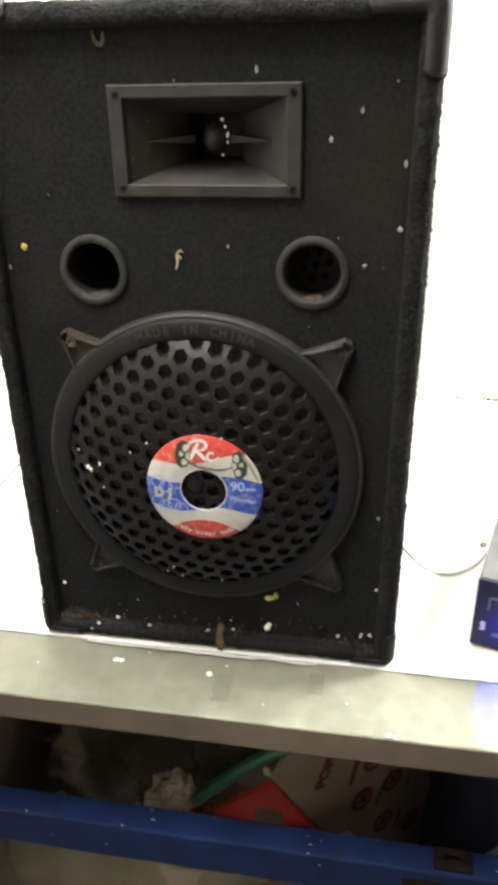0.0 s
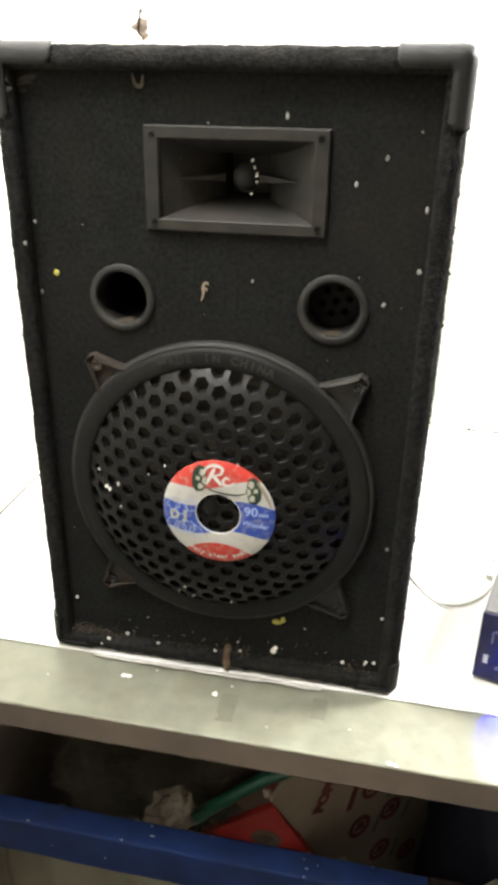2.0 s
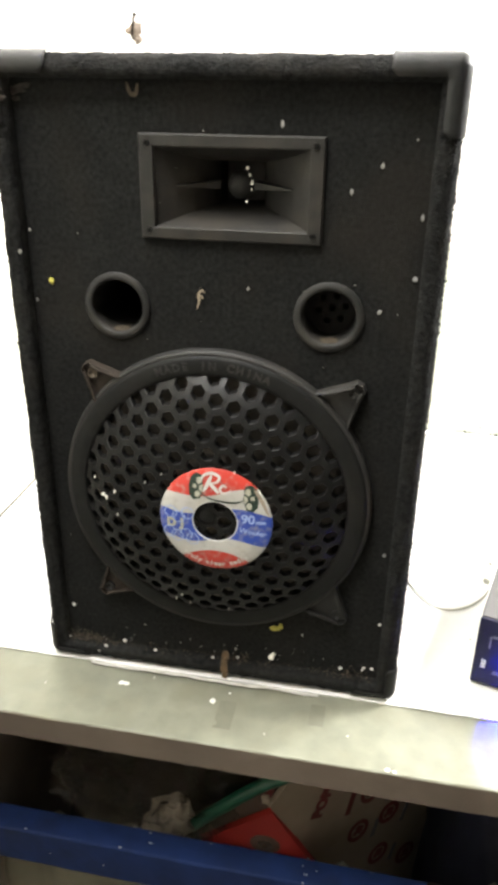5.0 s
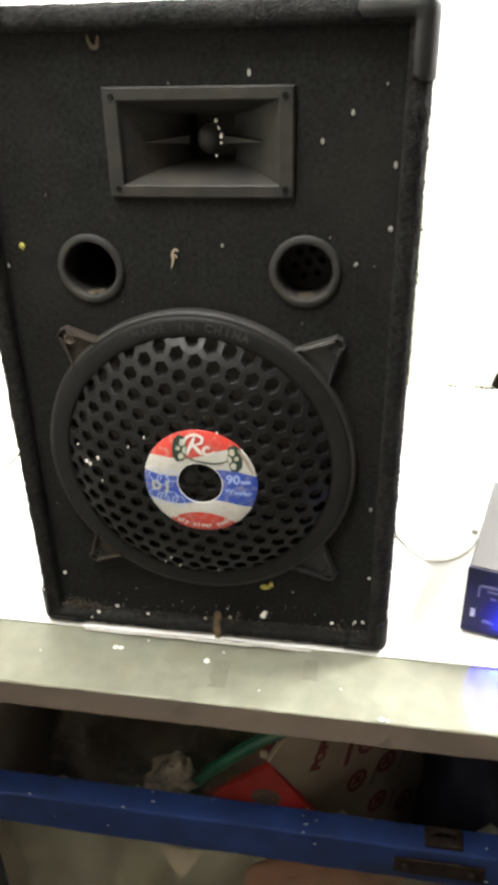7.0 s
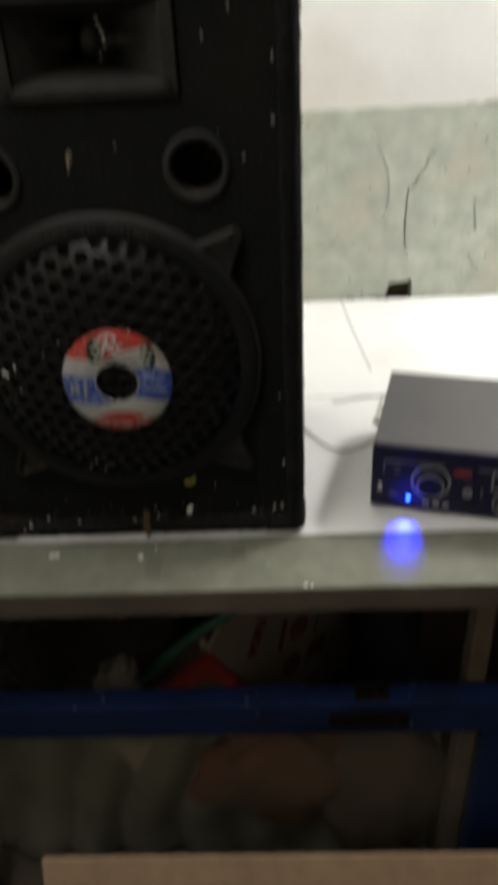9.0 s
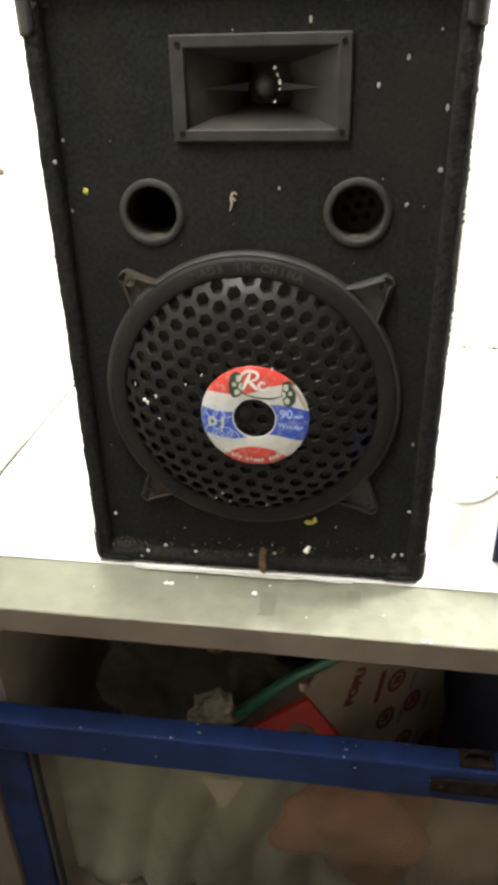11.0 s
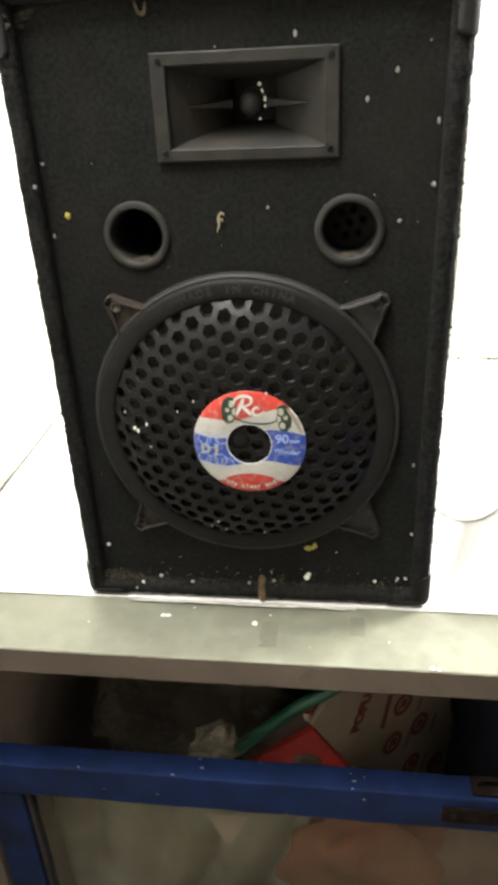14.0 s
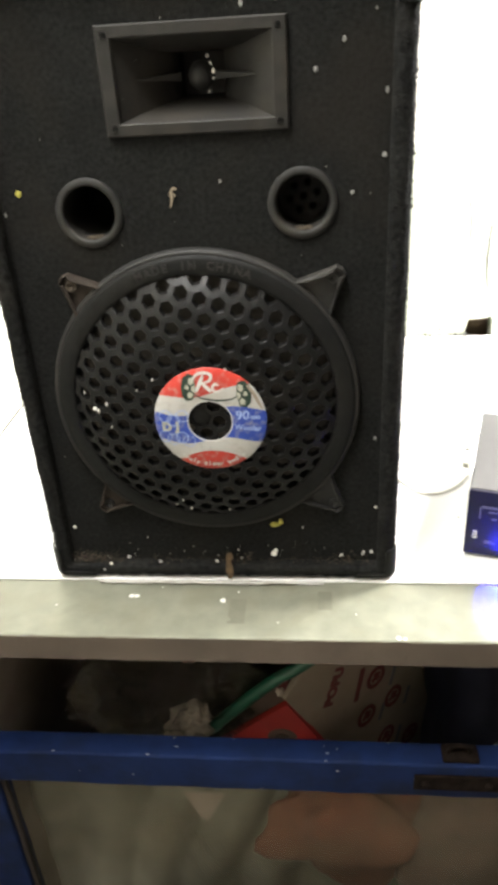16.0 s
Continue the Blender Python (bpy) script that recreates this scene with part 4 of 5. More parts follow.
for s in (-1, 1):
    bm = bmesh.new()
    tip, root = s * 0.054, s * 0.016
    vs = [bm.verts.new(p) for p in ((tip, 0.010, 0.0005), (root, 0.030, 0.0035), (root, 0.050, 0.0035), (tip, 0.018, 0.001), (tip, 0.010, -0.0005), (root, 0.030, -0.0035), (root, 0.050, -0.0035), (tip, 0.018, -0.001))]
    for q in ((0, 1, 2, 3), (4, 5, 6, 7), (0, 1, 5, 4), (1, 2, 6, 5), (2, 3, 7, 6), (3, 0, 4, 7)):
        bm.faces.new([vs[i] for i in q])
    part("fin", bm, HORN_PLASTIC, horn)
    for t in (-1, 1):
        part("screw", lathe([(0.0001, 0.0006), (0.0012, 0.0002), (0.0014, 0.0014), (0.0026, 0.0014), (0.003, 0.0)], 16, centre=(s * (hw - 0.008), -0.005, t * (hh - 0.008))), GRILLE_PLASTIC, horn)
glints = speck_mesh([(0.0105, 0.024, 0.0165, 0.0019, 1.0), (0.0132, 0.0225, 0.0105, 0.0011, 1.6), (0.0152, 0.022, 0.004, 0.0013, 2.2), (0.0152, 0.022, -0.002, 0.0010, 1.3), (0.0105, 0.022, -0.0130, 0.0012, 1.2)], 40)
part("paint_specks", glints, PAINT, horn, "white paint drips", kind="stuff")

# bass ports
for x, z in PORTS:
    port = part("bass_port", lathe([(0.0335, -0.001), (0.0335, 0.0020), (0.0326, 0.0032), (0.0280, 0.0038), (0.0263, 0.0030), (0.0256, -0.001), (0.0252, -0.075), (0.0262, -0.075), (0.0268, -0.002), (0.0335, -0.001)], 56), BLACK_PLASTIC, spk, "round dark plastic bass port", smooth=True, at=pose(x, BAFFLE, z))
    if x > 0:
        part("port_grid", plate_with_holes(round_loop(0, 0, 0.0252), [round_loop(0, 0, 0.0036, 12)] + [round_loop(0.0135 * math.cos(a), 0.0135 * math.sin(a), 0.0036, 12) for a in (math.radians(60 * k + 12) for k in range(6))]), shader("port_disc_black", (0.0120, 0.0112, 0.0105), 0.8, spec=0.15, noise_scale=80, vary=0.3), port, "black disc pierced with round holes", at=pose(0, 0.034, 0))
    part("port_dust", blob((0.002, 0.007, -0.0246), 0.009, (1.2, 0.9, 0.10), 2, 0.8, 3, 3.0), LINT, port, "brown dust and fluff", kind="stuff")

# woofer with a moulded honeycomb guard
wx, wz = WOOFER
woofer = part("woofer", lathe([(0.140, 0.0), (0.140, 0.006), (0.1415, 0.0120), (0.1428, 0.0143), (0.1450, 0.0152), (0.1580, 0.0145), (0.1612, 0.0132), (0.163, 0.010), (0.1635, 0.0), ], 128), RIM_PLASTIC, spk, "large woofer behind a black plastic honeycomb guard", smooth=True, at=pose(wx, BAFFLE, wz))
part("rim_lip", lathe([(0.1605, 0.0), (0.1605, 0.009), (0.162, 0.0115), (0.1655, 0.0105), (0.167, 0.006), (0.167, 0.0)], 128), BLACK_PLASTIC, woofer, smooth=True)
part("cone", lathe([(0.1395, -0.006), (0.133, 0.004), (0.124, -0.004), (0.06, -0.030), (0.045, -0.032), (0.03, -0.018), (0.0001, -0.010)], 64), CONE, woofer, "paper cone, lightened to haze the guard holes", smooth=True)


def dome(r):
    return 0.005 + 0.040 * (1 - min(1.0, r / 0.150) ** 4.8)


PITCH, TURN_HEX = 0.0196, math.radians(13)
grille = bmesh.new()
across, inner_top, inner_low = PITCH / math.sqrt(3), 0.0074, 0.0068
wall_depth = 0.0085
for i in range(-12, 13):
    for j in range(-12, 13):
        cx0, cz0 = PITCH * math.sqrt(3) / 2 * i, PITCH * (j + i / 2)
        cx, cz = cx0 * math.cos(TURN_HEX) - cz0 * math.sin(TURN_HEX), cx0 * math.sin(TURN_HEX) + cz0 * math.cos(TURN_HEX)
        if math.hypot(cx, cz) > 0.151:
            continue

        def ring(radius, drop, n=6, turn=TURN_HEX):
            out = []
            for k in range(n):
                a = turn + 2 * math.pi * k / n
                x, z = cx + radius * math.cos(a), cz + radius * math.sin(a)
                out.append(grille.verts.new((x, -dome(math.hypot(x, z)) + drop, z)))
            return out

        if math.hypot(cx, cz) < 0.0095:
            continue
        loft(grille, [ring(across, 0.0), ring(inner_top + 0.0006, 0.0), ring(inner_top, 0.0005), ring(inner_low, wall_depth), ring(across, wall_depth)])
bmesh.ops.remove_doubles(grille, verts=grille.verts, dist=2e-4)
part("honeycomb_guard", grille, GRILLE_PLASTIC, woofer)
part("centre_boss", lathe([(0.0001, dome(0) + 0.001), (0.006, dome(0) + 0.0005), (0.012, dome(0) - 0.0015), (0.0125, dome(0) - 0.007)], 24), GRILLE_PLASTIC, woofer, smooth=True)

# four screw ears
for k, (sx, sz) in enumerate(((-1, 1), (1, 1), (1, -1), (-1, -1))):
    ang = math.atan2(sz, sx)
    bm = bmesh.new()

    def ear_ring(y, shrink):
        pts = [(0.150, -0.031 + shrink), (0.164, -0.0225 + shrink), (0.190, -0.0098 + shrink * 0.8), (0.198 - shrink * 0.4, -0.0065 + shrink * 0.5), (0.2005 - shrink, 0.0), (0.198 - shrink * 0.4, 0.0065 - shrink * 0.5), (0.190, 0.0098 - shrink * 0.8), (0.164, 0.0225 - shrink), (0.150, 0.031 - shrink)]
        return [bm.verts.new((r * math.cos(ang) - t * math.sin(ang), y, r * math.sin(ang) + t * math.cos(ang))) for r, t in pts]

    rings = [ear_ring(0.0, 0), ear_ring(-0.0095, 0.0004), ear_ring(-0.0105, 0.0016), ear_ring(-0.0100, 0.0028), ear_ring(-0.0055, 0.0034)]
    loft(bm, rings)
    bm.faces.new(rings[-1])
    for e in (-1, 1):
        ridge = [(0.1645, e * 0.0200), (0.172, e * 0.0155), (0.186, e * 0.0080), (0.194, e * 0.0046)]
        join(bm, sweep([(r * math.cos(ang) - t * math.sin(ang), -0.0102 - 0.0012 * (0.195 - r) / 0.03, r * math.sin(ang) + t * math.cos(ang)) for r, t in ridge], 0.0016, 6))
    bmesh.ops.translate(bm, verts=bm.verts, vec=(0.0065 if sx > 0 else 0.0045, 0, 0.001 * sz))
    ear = part("screw_ear", bm, EAR_BROWN if sx < 0 else BLACK_PLASTIC, woofer)
    px, pz = 0.187 * math.cos(ang) + (0.0065 if sx > 0 else 0.0045), 0.187 * math.sin(ang) + 0.001 * sz
    part("screw", lathe([(0.0001, 0.0062), (0.0010, 0.0062), (0.0014, 0.0072), (0.0030, 0.0082), (0.0036, 0.0076), (0.0042, 0.0090), (0.0056, 0.0090), (0.0060, 0.0050)], 20, centre=(px, 0, pz)), SCREW if k == 0 else BLACK_PLASTIC, woofer, "small recessed screw")

# raised letters on the rim
bm = bmesh.new()
text = "MADE IN CHINA"
for k, ch in enumerate(text):
    if ch == " ":
        continue
    a = math.radians(90 - (k - 6) * 3.5)
    ltr = letters(ch, 0.0112, 0.0008, 0.0004)
    join(bm, ltr, pose(0.1522 * math.cos(a), -0.0146, 0.1522 * math.sin(a), 0, 90 - math.degrees(a), 0))
part("raised_lettering", bm, BLACK_PLASTIC, woofer, "raised capital letters moulded in the rim")

# printed ring label
label = part("label_disc", bmesh.new(), STICKER, spk, "round red, white and blue printed label", at=pose(wx + 0.0100, BAFFLE - dome(0) - 0.0026, wz - 0.0025))
R_OUT, R_IN = 0.0592, 0.0232
disc = lathe([(R_IN, 0.0), (R_IN, 0.0012), (R_IN + 0.0006, 0.0014), (0.035, 0.0013), (0.047, 0.0002), (R_OUT - 0.0006, -0.0016), (R_OUT, -0.0020), (R_OUT, -0.0034), (0.045, -0.0012), (R_IN, 0.0)], 96)
part("label_print", disc, STICKER, label, smooth=True)
part("inner_ring", lathe([(R_IN - 0.0002, 0.0012), (R_IN + 0.0001, 0.0018), (R_IN + 0.0010, 0.0017)], 64), STICKER_WHITE, label, "thin white ring line")


def on_label(r):
    """Height of the printed face at a radius, for ink laid on it."""
    return 0.00165 if r < 0.035 else 0.00165 - 0.0011 * (r - 0.035) / 0.012 if r < 0.047 else 0.00055 - 0.0018 * (r - 0.047) / 0.0116


def drape(bm):
    for v in bm.verts:
        v.co.y = -on_label(math.hypot(v.co.x, v.co.z)) - 0.0001
    return bm


def ribbon(points, width, bm=None):
    bm = bm or bmesh.new()
    pts = curve_points([(x, 0, z) for x, z in points], 8)
    rows = []
    for i, p in enumerate(pts):
        d = (pts[min(i + 1, len(pts) - 1)] - pts[max(0, i - 1)]).normalized()
        n = Vector((-d.z, 0, d.x)) * width * (0.25 + 0.75 * math.sin(math.pi * min(1, max(0, i / (len(pts) - 1))) ) ** 0.6)
        rows.append([bm.verts.new(p - n), bm.verts.new(p + n)])
    for a, b in zip(rows, rows[1:]):
        bm.faces.new((a[0], a[1], b[1], b[0]))
    return bm


def oval(cx, cz, rx, rz, turn, n=20, bm=None):
    bm = bm or bmesh.new()
    c, s = math.cos(turn), math.sin(turn)
    vs = [bm.verts.new((cx + rx * math.cos(a) * c - rz * math.sin(a) * s, 0, cz + rx * math.cos(a) * s + rz * math.sin(a) * c)) for a in (2 * math.pi * k / n for k in range(n))]
    bm.faces.new(vs)
    return bm


def spool(cx, cz, turn, side):
    """Emblem end: a dark eight-sided spool with pale facets on its inner half."""
    c, q = math.cos(turn), math.sin(turn)

    def at(x, z):
        return cx + x * c - z * q, cz + x * q + z * c

    dark, pale = bmesh.new(), bmesh.new()
    ring = [(-0.0040, 0.0135), (0.0030, 0.0150), (0.0078, 0.0095), (0.0088, 0.0), (0.0072, -0.0100), (0.0022, -0.0148), (-0.0046, -0.0125), (-0.0070, 0.0)]
    dark.faces.new([dark.verts.new((at(-side * x, z)[0], 0, at(-side * x, z)[1])) for x, z in ring])
    for facet in ([(-0.0050, 0.0065), (-0.0030, 0.0115), (0.0012, 0.0105), (0.0014, 0.0050), (-0.0012, 0.0030)], [(-0.0060, 0.0045), (-0.0022, 0.0018), (-0.0022, -0.0024), (-0.0058, -0.0050)], [(-0.0048, -0.0068), (-0.0012, -0.0038), (0.0016, -0.0062), (0.0006, -0.0115), (-0.0034, -0.0108)], [(0.0004, 0.0016), (0.0042, 0.0032), (0.0050, -0.0016), (0.0006, -0.0020)]):
        pale.faces.new([pale.verts.new((at(-side * x, z)[0], 0, at(-side * x, z)[1])) for x, z in facet])
    return dark, pale


bm, facets = spool(-0.0185, 0.0385, -0.12, 1)
for main, extra in zip((bm, facets), spool(0.0360, 0.0300, 0.10, -1)):
    join(main, extra)
ribbon([(-0.016, 0.0320), (-0.004, 0.0262), (0.010, 0.0242), (0.022, 0.0250), (0.031, 0.0285)], 0.0010, bm)
part("emblem", drape(bm), STICKER_DARK, label, "dark emblem of two round cups joined by a band")
pale = part("emblem_facets", drape(facets), STICKER_CREAM, label, "pale facets", kind="stuff")
for v in pale.data.vertices:
    v.co.y -= 0.00012
bm = ribbon([(-0.0150, 0.0455), (-0.0110, 0.0520), (-0.0030, 0.0545), (0.0040, 0.0520), (0.0025, 0.0460), (-0.0060, 0.0432)], 0.0016)
ribbon([(-0.0035, 0.0525), (-0.0070, 0.0440), (-0.0120, 0.0335)], 0.0020, bm)
ribbon([(-0.0058, 0.0436), (-0.0005, 0.0390), (0.0040, 0.0335)], 0.0020, bm)
ribbon([(0.0125, 0.0405), (0.0085, 0.0425), (0.0052, 0.0385), (0.0075, 0.0345), (0.0130, 0.0352), (0.0170, 0.0385)], 0.0014, bm)
mark = part("script_mark", drape(bm), STICKER_WHITE, label, "flowing white script mark")
for v in mark.data.vertices:
    v.co.y -= 0.00020
for text, size, x, z in (("90", 0.0145, 0.0345, 0.0062), ("mm", 0.0066, 0.0475, 0.0040)):
    bm = letters(text, size, 0.0, 0.00035)
    bmesh.ops.translate(bm, verts=bm.verts, vec=(x, 0, z))
    part("lettering", drape(bm), STICKER_PALE, label, "pale printed figures")
bm = letters("Woofer", 0.0086, 0.0, 0.0002)
bmesh.ops.transform(bm, matrix=Matrix.Translation((0.0395, 0, -0.0085)) @ pose(0, 0, 0, 0, 8, 0), verts=bm.verts)
part("lettering", drape(bm), STICKER_PALE, label, "pale printed word")
bm = bmesh.new()
words = "truly clear audio"
for k, ch in enumerate(words):
    if ch != " ":
        a = math.radians(-90 + (k - 8) * 4.7)
        join(bm, letters(ch, 0.0080, 0.0, 0.0003), pose(0.0522 * math.cos(a), 0, 0.0522 * math.sin(a), 0, -90 - math.degrees(a), 0))
part("lettering", drape(bm), STICKER_WHITE, label, "white words curved along the lower rim")
bm = bmesh.new()
for cx, cz in ((-0.047, 0.006), (-0.0385, 0.0015), (-0.049, -0.018), (-0.0405, -0.0215), (-0.031, -0.019), (-0.029, 0.0065), (-0.024, -0.0235)):
    for k in range(6):
        a, b = math.radians(60 * k + 10), math.radians(60 * k + 70)
        ribbon([(cx + 0.0072 * math.cos(a), cz + 0.0072 * math.sin(a)), (cx + 0.0072 * math.cos(b), cz + 0.0072 * math.sin(b))], 0.0006, bm)
part("hexagon_pattern", drape(bm), STICKER_PALE, label, "pale hexagon line pattern", kind="stuff")
for text, x, z in (("D", -0.0465, -0.0068), ("J", -0.0350, -0.0060)):
    bm = letters(text, 0.0135, 0.0, 0.0009)
    bmesh.ops.translate(bm, verts=bm.verts, vec=(x, 0, z))
    part("lettering", drape(bm), STICKER_CREAM, label, "bold cream capital letter")
part("paper_crease", drape(ribbon([(0.040, 0.0405), (0.047, 0.030), (0.0555, 0.012)], 0.0018)), CARTON, label, "peeled paper edge")

# dried paint flecks, fluff and wear on the front
F = BAFFLE - 0.0006
flecks = [(0.057, F, 1.464, 0.0022, 2.0), (0.145, F, 1.433, 0.0026, 1.3), (0.120, F, 1.411, 0.0024, 1.4), (0.183, F, 1.392, 0.0022, 1.9), (0.182, F, 1.338, 0.0036, 1.0), (0.153, F, 1.306, 0.0030, 1.0), (0.029, F, 1.321, 0.0016, 1.4), (-0.186, F - 0.002, 1.366, 0.0020, 1.3), (-0.193, SPK_F, 1.347, 0.0024, 1.4), (-0.186, F - 0.002, 1.298, 0.0018, 2.0), (0.181, F, 1.043, 0.0024, 1.3), (0.172, F, 1.454, 0.0014, 1.2),
          ]
bm = speck_mesh([(x, y, z + 0.006 * (z - 0.88), r * 0.78, s) for x, y, z, r, s in flecks], 3)
rnd = random.Random(31)
for k in range(60):
    x, z = rnd.uniform(-0.19, 0.19), rnd.choice([rnd.uniform(0.872, 0.9), rnd.uniform(0.88, 1.5)])
    if math.hypot(x - wx, z - wz) > 0.17:
        join(bm, blob((x, F, z), rnd.uniform(0.0004, 0.0009), (1, 0.5, 1.2), k, 0.5, 1, 2))
part("paint_specks", bm, FLECK, spk, "scattered flecks of dried white paint", kind="stuff")
bm = bmesh.new()
LEDGE_Z = SPK_B + 0.0205
for k, (x, y, z, r) in enumerate(((-0.1922, -0.0017, LEDGE_Z, 0.0024), (-0.1411, -0.0093, LEDGE_Z, 0.0022), (-0.1206, F, 0.8771, 0.0026), (-0.0794, -0.0048, LEDGE_Z, 0.0024), (-0.0079, -0.0034, LEDGE_Z, 0.0022), (0.0217, F, 0.8757, 0.0022), (0.0189, F, 0.8888, 0.0011), (0.0625, F, 0.8835, 0.0040), (0.065, F, 0.8885, 0.0026), (0.1447, F, 0.8812, 0.0022), (0.1714, F, 0.887, 0.0017), (0.1700, F, 0.8835, 0.0014), (0.1805, F, 0.8873, 0.0020), (-0.1827, F, 0.9221, 0.0024), (0.1842, F, 0.952, 0.0018), (0.0981, F, 0.9227, 0.0011), (-0.1495, SPK_F - 0.0008, 0.8677, 0.0013), (-0.0928, F, 0.9067, 0.0008))):
    join(bm, blob((x, y, z), r * 0.88, (1, 0.6, 1.1), 60 + k, 0.55, 2, 2))
part("paint_drops", bm, PAINT, spk, "bright drops of white paint along the foot", kind="stuff")
bm = bmesh.new()
for k, (x, z) in enumerate(((-0.104, 1.110), (-0.115, 1.100), (-0.119, 1.103), (-0.102, 1.083), (-0.050, 1.140), (-0.068, 1.128), (0.016, 0.965), (0.026, 1.150), (-0.035, 0.985), (-0.045, 0.972), (-0.028, 0.968), (-0.13, 1.118))):
    r = math.hypot(x - wx, z - wz)
    join(bm, blob((x, BAFFLE - dome(r) - 0.0008, z), 0.0018 if k < 3 else 0.0011, (1, 0.6, 1.5), 80 + k, 0.6, 1, 2))
part("paint_specks", bm, PAINT, spk, "white paint flecks on the guard", kind="stuff")
bm = ribbon([(-0.0135, 1.3145), (-0.0165, 1.3165), (-0.0195, 1.312), (-0.0190, 1.306), (-0.0212, 1.2985)], 0.0011)
ribbon([(-0.0195, 1.311), (-0.0165, 1.3105), (-0.0155, 1.308)], 0.0008, bm)
ext = bmesh.ops.extrude_face_region(bm, geom=bm.faces[:])
bmesh.ops.translate(bm, verts=[v for v in ext["geom"] if isinstance(v, bmesh.types.BMVert)], vec=(0, -0.0014, 0))
part("paper_scrap", bm, shader("yellowed_paper", (0.33, 0.27, 0.19), 0.8, noise_scale=150, vary=0.15), spk, "small torn yellowed paper scrap", at=pose(0, F, 0.003))
bm = ribbon([(-0.0815, 1.499), (-0.079, 1.491), (-0.0755, 1.4885), (-0.0725, 1.491), (-0.0715, 1.498)], 0.0019)
ext = bmesh.ops.extrude_face_region(bm, geom=bm.faces[:])
bmesh.ops.translate(bm, verts=[v for v in ext["geom"] if isinstance(v, bmesh.types.BMVert)], vec=(0, -0.0012, 0))
part("glue_mark", bm, LINT, spk, "dried brown glue mark", at=pose(0, F, 0))
part("yellow_flake", blob((-0.170, F, 1.320), 0.0034, (0.9, 0.4, 1.0), 5, 0.5, 2), YELLOW, spk, "tiny yellow flake")
bm = blob((0.066, F - 0.001, 0.928), 0.0048, (1.1, 0.35, 0.8), 8, 0.6, 2)
join(bm, blob((0.0725, F - 0.001, 0.932), 0.0034, (0.8, 0.35, 1.1), 9, 0.6, 2))
part("yellow_leaf_bit", bm, YELLOW, spk, "dry yellow leaf bit")
bm = blob((0.0073, F - 0.004, 0.878), 0.0055, (0.8, 0.5, 1.5), 3, 0.6, 3, 2.5)
join(bm, blob((0.0076, F - 0.009, 0.8725), 0.0055, (0.7, 0.8, 1.2), 6, 0.6, 3, 2.5))
join(bm, blob((0.0080, SPK_F - 0.0003, 0.8675), 0.0060, (0.7, 0.28, 2.3), 5, 0.6, 3, 2.5))
part("brown_stain", bm, CRUST, spk, "crusted brown drip at the lower edge")
verts, faces = [], []
for _ in range(1100):
    x, z = (rnd.gauss(rnd.choice((-0.172, -0.165, -0.14, 0.155, 0.02)), 0.011), rnd.gauss(0.878, 0.005)) if rnd.random() < 0.7 else (rnd.uniform(-0.185, 0.185), 0.874 + abs(rnd.gauss(0, 0.004)))
    p = Vector((x, rnd.uniform(SPK_F + 0.004, BAFFLE - 0.001), max(SPK_B + 0.0195, min(z, 0.9))))
    fibre(p, Vector((rnd.uniform(-1, 1), -0.4, 0.3)), rnd.uniform(0.001, 0.005), 0.00028)
me = bpy.data.meshes.new("dust_fluff")
me.from_pydata([tuple(v) for v in verts], [], faces)
me.materials.append(LINT)
ob = new("dust_fluff", me)
ob.parent = spk
tagged(ob, "pale fluff and dust on the lower ledge", kind="stuff")

# ---- amplifier ----
AMP_W, AMP_D, AMP_H = 0.255, 0.208, 0.092
amp = thing("amplifier", "small grey amplifier with a black knobbed front and lit blue lamp", "amplifier", at=pose(0.2985, 0.040, TOP + 0.0035, 0, 0, -14.5))
case = box((0, 0.004, 0.006), (AMP_W, AMP_D, 0.006 + AMP_H), 0.0018)
part("case", case, AMP_CASE, amp, "grey painted steel case")
part("front_panel", box((-0.001, 0, 0.004), (AMP_W + 0.001, 0.004, 0.006 + AMP_H - 0.001), 0.0012), AMP_FACE, amp, "glossy black front panel, tinted blue for the lamp glow")
for x in (0.02, AMP_W - 0.02):
    for y in (0.03, AMP_D - 0.03):
        part("foot", lathe([(0.0001, 0.0), (0.008, 0.0), (0.009, 0.006), (0.0001, 0.0061)], 20, axis="z", centre=(x, y, 0)), BLACK_PLASTIC, amp)


def knob(x, z, r):
    k = part("knob", lathe([(r * 0.78, 0.0), (r * 0.78, 0.010), (r * 0.70, 0.0115), (0.0001, 0.0112)], 40), AMP_FACE, amp, "round black control knob", smooth=False, at=pose(x, 0, z))
    part("knob_ring", lathe([(r * 1.02, 0.0), (r * 1.02, 0.0012), (r * 1.16, 0.0012), (r * 1.16, 0.0)], 40), SILVER, k, "silver ring")
    part("knob_edge", lathe([(r * 0.70, 0.0112), (r * 0.70, 0.0122), (r * 0.79, 0.0118), (r * 0.79, 0.0100)], 40), SILVER, k)
    return k


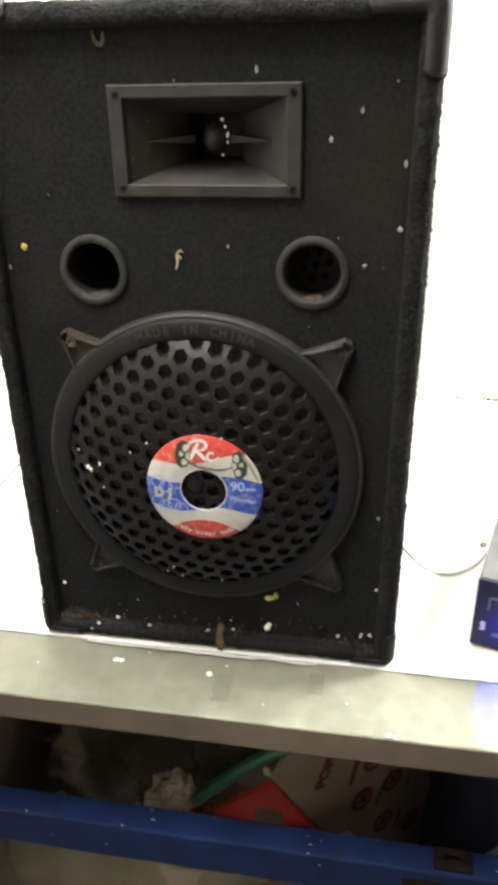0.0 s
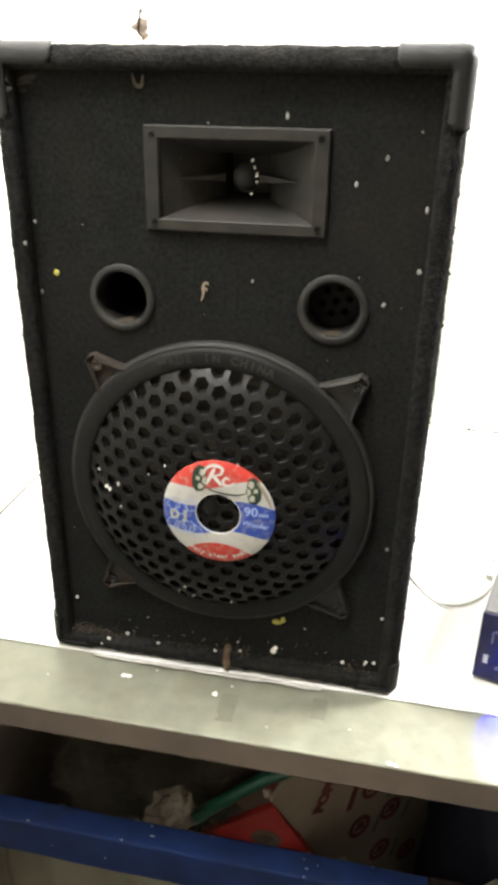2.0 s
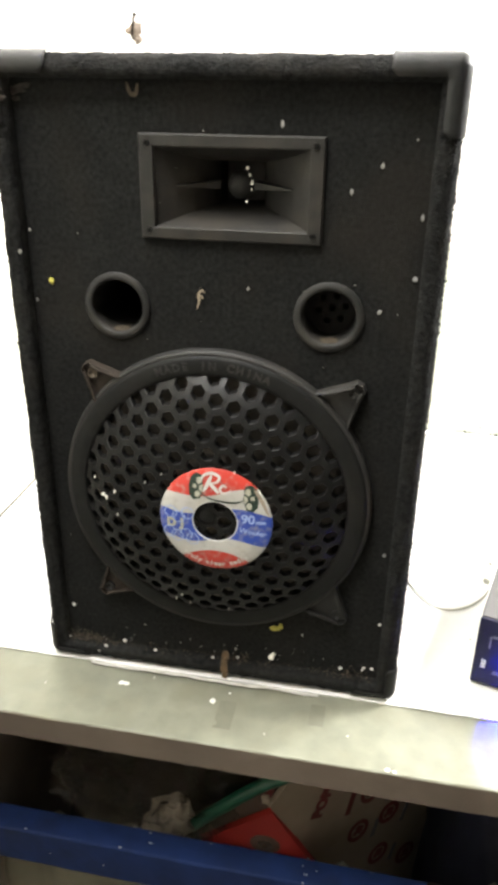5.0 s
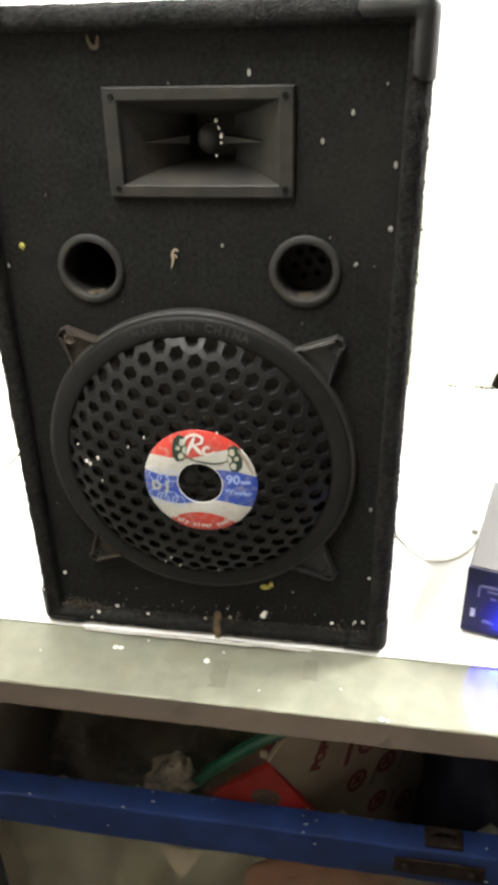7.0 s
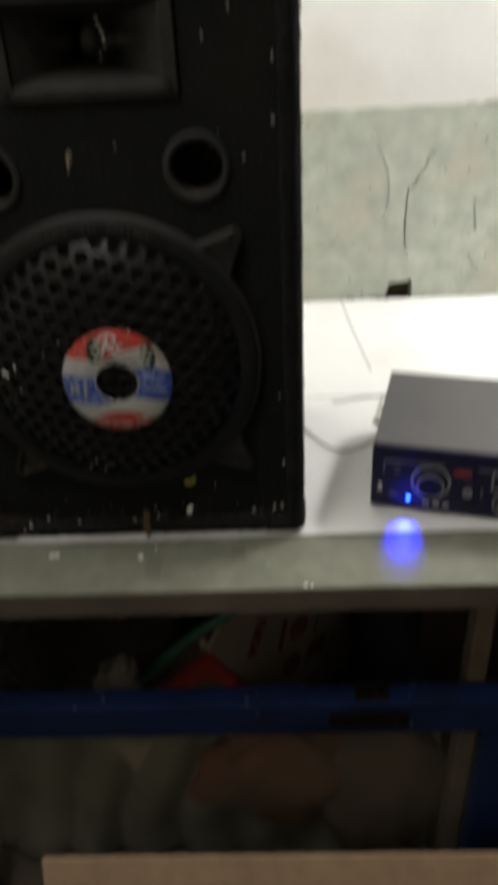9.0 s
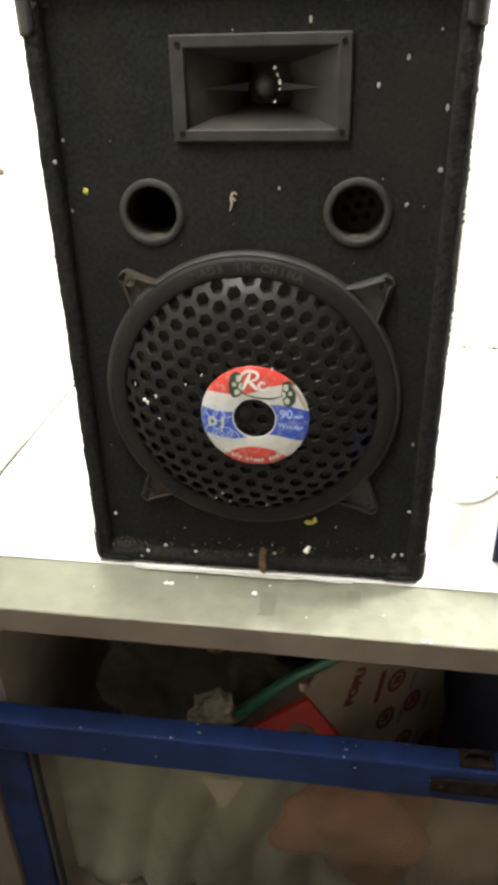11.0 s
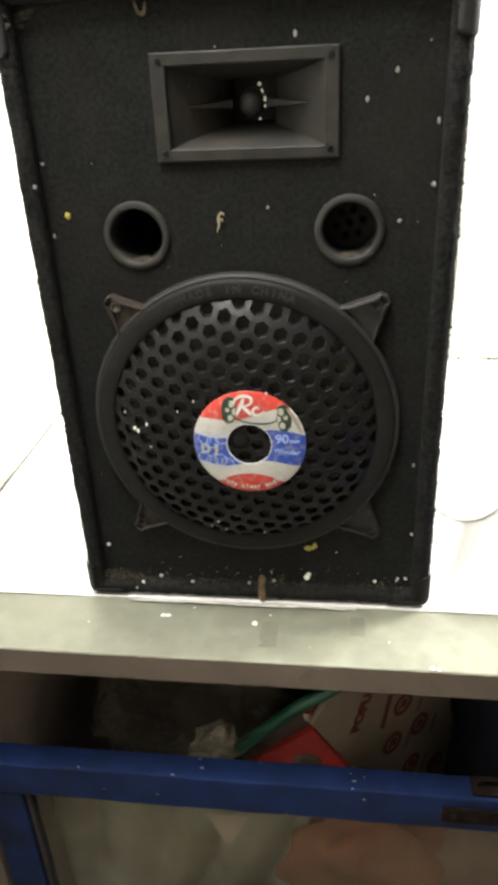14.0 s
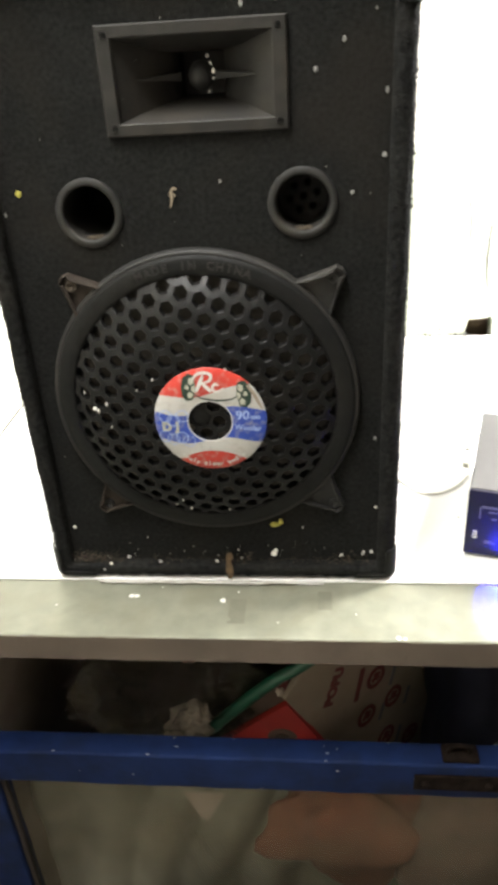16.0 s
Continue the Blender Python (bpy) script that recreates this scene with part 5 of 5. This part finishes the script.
knob(0.072, 0.047, 0.0215)
knob(0.168, 0.026, 0.0165)
knob(0.222, 0.030, 0.0165)
jack = part("jack_socket", lathe([(0.0001, -0.002), (0.0028, -0.002), (0.0030, 0.002), (0.0058, 0.0022), (0.0064, 0.0)], 24), SILVER, amp, "silver jack socket", at=pose(0.118, 0, 0.036))
led = part("led", lathe([(0.0001, 0.0052), (0.0016, 0.0049), (0.0027, 0.0038), (0.0031, 0.0020), (0.0033, 0.0)], 20), LED, amp, "glowing blue indicator lamp", smooth=True, at=pose(0.046, 0, 0.0215))
part("led_bezel", lathe([(0.0037, 0.0), (0.0037, 0.0058), (0.0047, 0.0058), (0.0052, 0.0)], 24), BLACK_PLASTIC, amp, at=pose(0.046, 0, 0.0215))
bm = plate_with_holes(rect_loop(-0.021, -0.0125, 0.021, 0.0125), [rect_loop(-0.0185, -0.010, 0.0185, 0.010)])
ext = bmesh.ops.extrude_face_region(bm, geom=bm.faces[:])
bmesh.ops.translate(bm, verts=[v for v in ext["geom"] if isinstance(v, bmesh.types.BMVert)], vec=(0, -0.0014, 0))
slot = part("display_frame", bm, SILVER, amp, "silver-edged player window", at=pose(0.166, 0, 0.058))
part("display_glass", box((-0.0185, -0.0006, -0.010), (0.0185, 0.0, 0.010)), AMP_FACE, slot)
part("port_plate", box((-0.005, -0.0012, -0.003), (0.007, -0.0006, 0.004)), GREY_PRINT, slot)
part("trim_line", box((0.014, -0.0006, 0.0715), (0.088, 0.0, 0.0745)), GREY_PRINT, amp, "faint grey trim line")
part("trim_line", box((0.128, -0.0006, 0.0715), (0.245, 0.0, 0.0745)), GREY_PRINT, amp, "faint grey trim line")
part("trim_line", box((0.0115, -0.0006, 0.056), (0.0135, 0.0, 0.0725)), GREY_PRINT, amp)
part("red_badge", box((0.0985, -0.0006, 0.0615), (0.121, 0.0, 0.0675)), RED, amp, "small red printed badge")
for x0, x1, z0, z1 in ((0.022, 0.034, 0.0655, 0.0675), (0.026, 0.033, 0.056, 0.0582), (0.020, 0.034, 0.0205, 0.0225), (0.021, 0.03, 0.0235, 0.025), (0.092, 0.097, 0.0265, 0.028), (0.113, 0.122, 0.0485, 0.0505), (0.134, 0.1365, 0.034, 0.044), (0.134, 0.1365, 0.0295, 0.0315), (0.104, 0.12, 0.0695, 0.0706)):
    part("print_bar", box((x0, -0.0005, z0), (x1, 0.0, z1)), GREY_PRINT, amp, "small pale printed marking")
bm = letters("VOLUME", 0.0058, 0.0002)
bmesh.ops.translate(bm, verts=bm.verts, vec=(0.072, -0.0004, 0.0727 - 0.0035))
part("lettering", bm, GREY_PRINT, amp, "pale printed word")
bm = bmesh.new()
for k in range(3):
    box((0.064 + 0.0125 * k, -0.0009, 0.0105), (0.0725 + 0.0125 * k, 0.0, 0.0165), 0.0006, bm, 1)
part("maker_mark", bm, STICKER_WHITE, amp, "three raised pale blocks")
bm = bmesh.new()
for k in range(3):
    box((-0.0016, 0.010, 0.026 + 0.0042 * k), (0.0, 0.021, 0.0285 + 0.0042 * k), 0, bm)
    box((0.006, -0.0007, 0.0265 + 0.0042 * k), (0.0115, 0.0, 0.0290 + 0.0042 * k), 0, bm)
part("vent_bars", bm, STICKER_WHITE, amp, "three short white bars")
for ob in amp.children:
    if ob.name.split(".")[0] not in ("case", "front_panel", "foot"):
        ob.location.z += 0.002
        ob.location.x += 0.002
glow = bpy.data.lights.new("led_light", "SPOT")
glow.energy, glow.color, glow.spot_size, glow.spot_blend, glow.shadow_soft_size = 15.0, (0.006, 0.010, 1.0), radians(60), 1.0, 0.002
lamp = new("led_light", glow)
lamp.matrix_world = amp.matrix_basis @ look((0.046, -0.0105, 0.0255), (0.048, -0.064, -0.020))

# ---- cables on the table ----
Z0 = TOP + 0.0055
solid("speaker_cable", sweep(curve_points([(0.19, 0.32, Z0 + 0.004), (0.219, 0.246, Z0), (0.242, 0.202, Z0), (0.265, 0.178, Z0), (0.292, 0.179, Z0), (0.320, 0.202, Z0), (0.338, 0.236, Z0), (0.349, 0.285, Z0 + 0.003), (0.350, 0.322, Z0 + 0.006), (0.372, 0.30, Z0 + 0.02)], 8), 0.0014, 8), CABLE, "thin off-white cable looping between loudspeaker and amplifier", "cable", smooth=True)
solid("amplifier_lead", sweep(curve_points([(0.400, 0.285, Z0 + 0.02), (0.372, 0.325, Z0 + 0.012), (0.350, 0.338, Z0 + 0.002), (0.327, 0.340, Z0), (0.300, 0.331, Z0), (0.272, 0.322, Z0)], 8), 0.0010, 8), THIN_WIRE, "thin dark lead lying on the white sheet", "cable", smooth=True)
plug = thing("cable_plug", "small off-white plug on the cable behind the amplifier", "plug", at=pose(0.341, 0.272, Z0 + 0.001, 0, 0, -12))
part("plug_body", box((-0.0045, -0.022, -0.003), (0.0045, 0.016, 0.006), 0.002), CABLE, plug)
part("plug_collar", box((-0.003, 0.016, -0.002), (0.003, 0.026, 0.004), 0.001), THIN_WIRE, plug)
solid("thin_wire", sweep(curve_points([(0.325, WALL_Y - 0.006, Z0), (0.329, 0.72, Z0 - 0.001), (0.335, 0.62, Z0 - 0.001), (0.341, 0.53, Z0 - 0.001), (0.348, 0.44, Z0)], 8), 0.0006, 6), THIN_WIRE, "thin wire running from the wall across the white sheet", "wire", smooth=True)
dots = bmesh.new()
for k, (x, y, r) in enumerate(((0.262, 0.325, 0.0013), (0.27, 0.33, 0.0018), (0.305, 0.12, 0.0013), (0.215, 0.04, 0.0011), (0.34, 0.16, 0.0012), (-0.30, 0.1, 0.0015), (-0.37, 0.18, 0.0011), (-0.425, 0.40, 0.0022), (-0.41, 0.39, 0.0013), (0.35, 0.55, 0.0009), (0.30, 0.48, 0.0008))):
    join(dots, blob((x, y, Z0 - 0.0012), r, (1, 1, 0.4), k, 0.5, 1))
solid("table_crumbs", dots, CRACK, "tiny dark crumbs on the white sheet", "crumbs", kind="stuff")
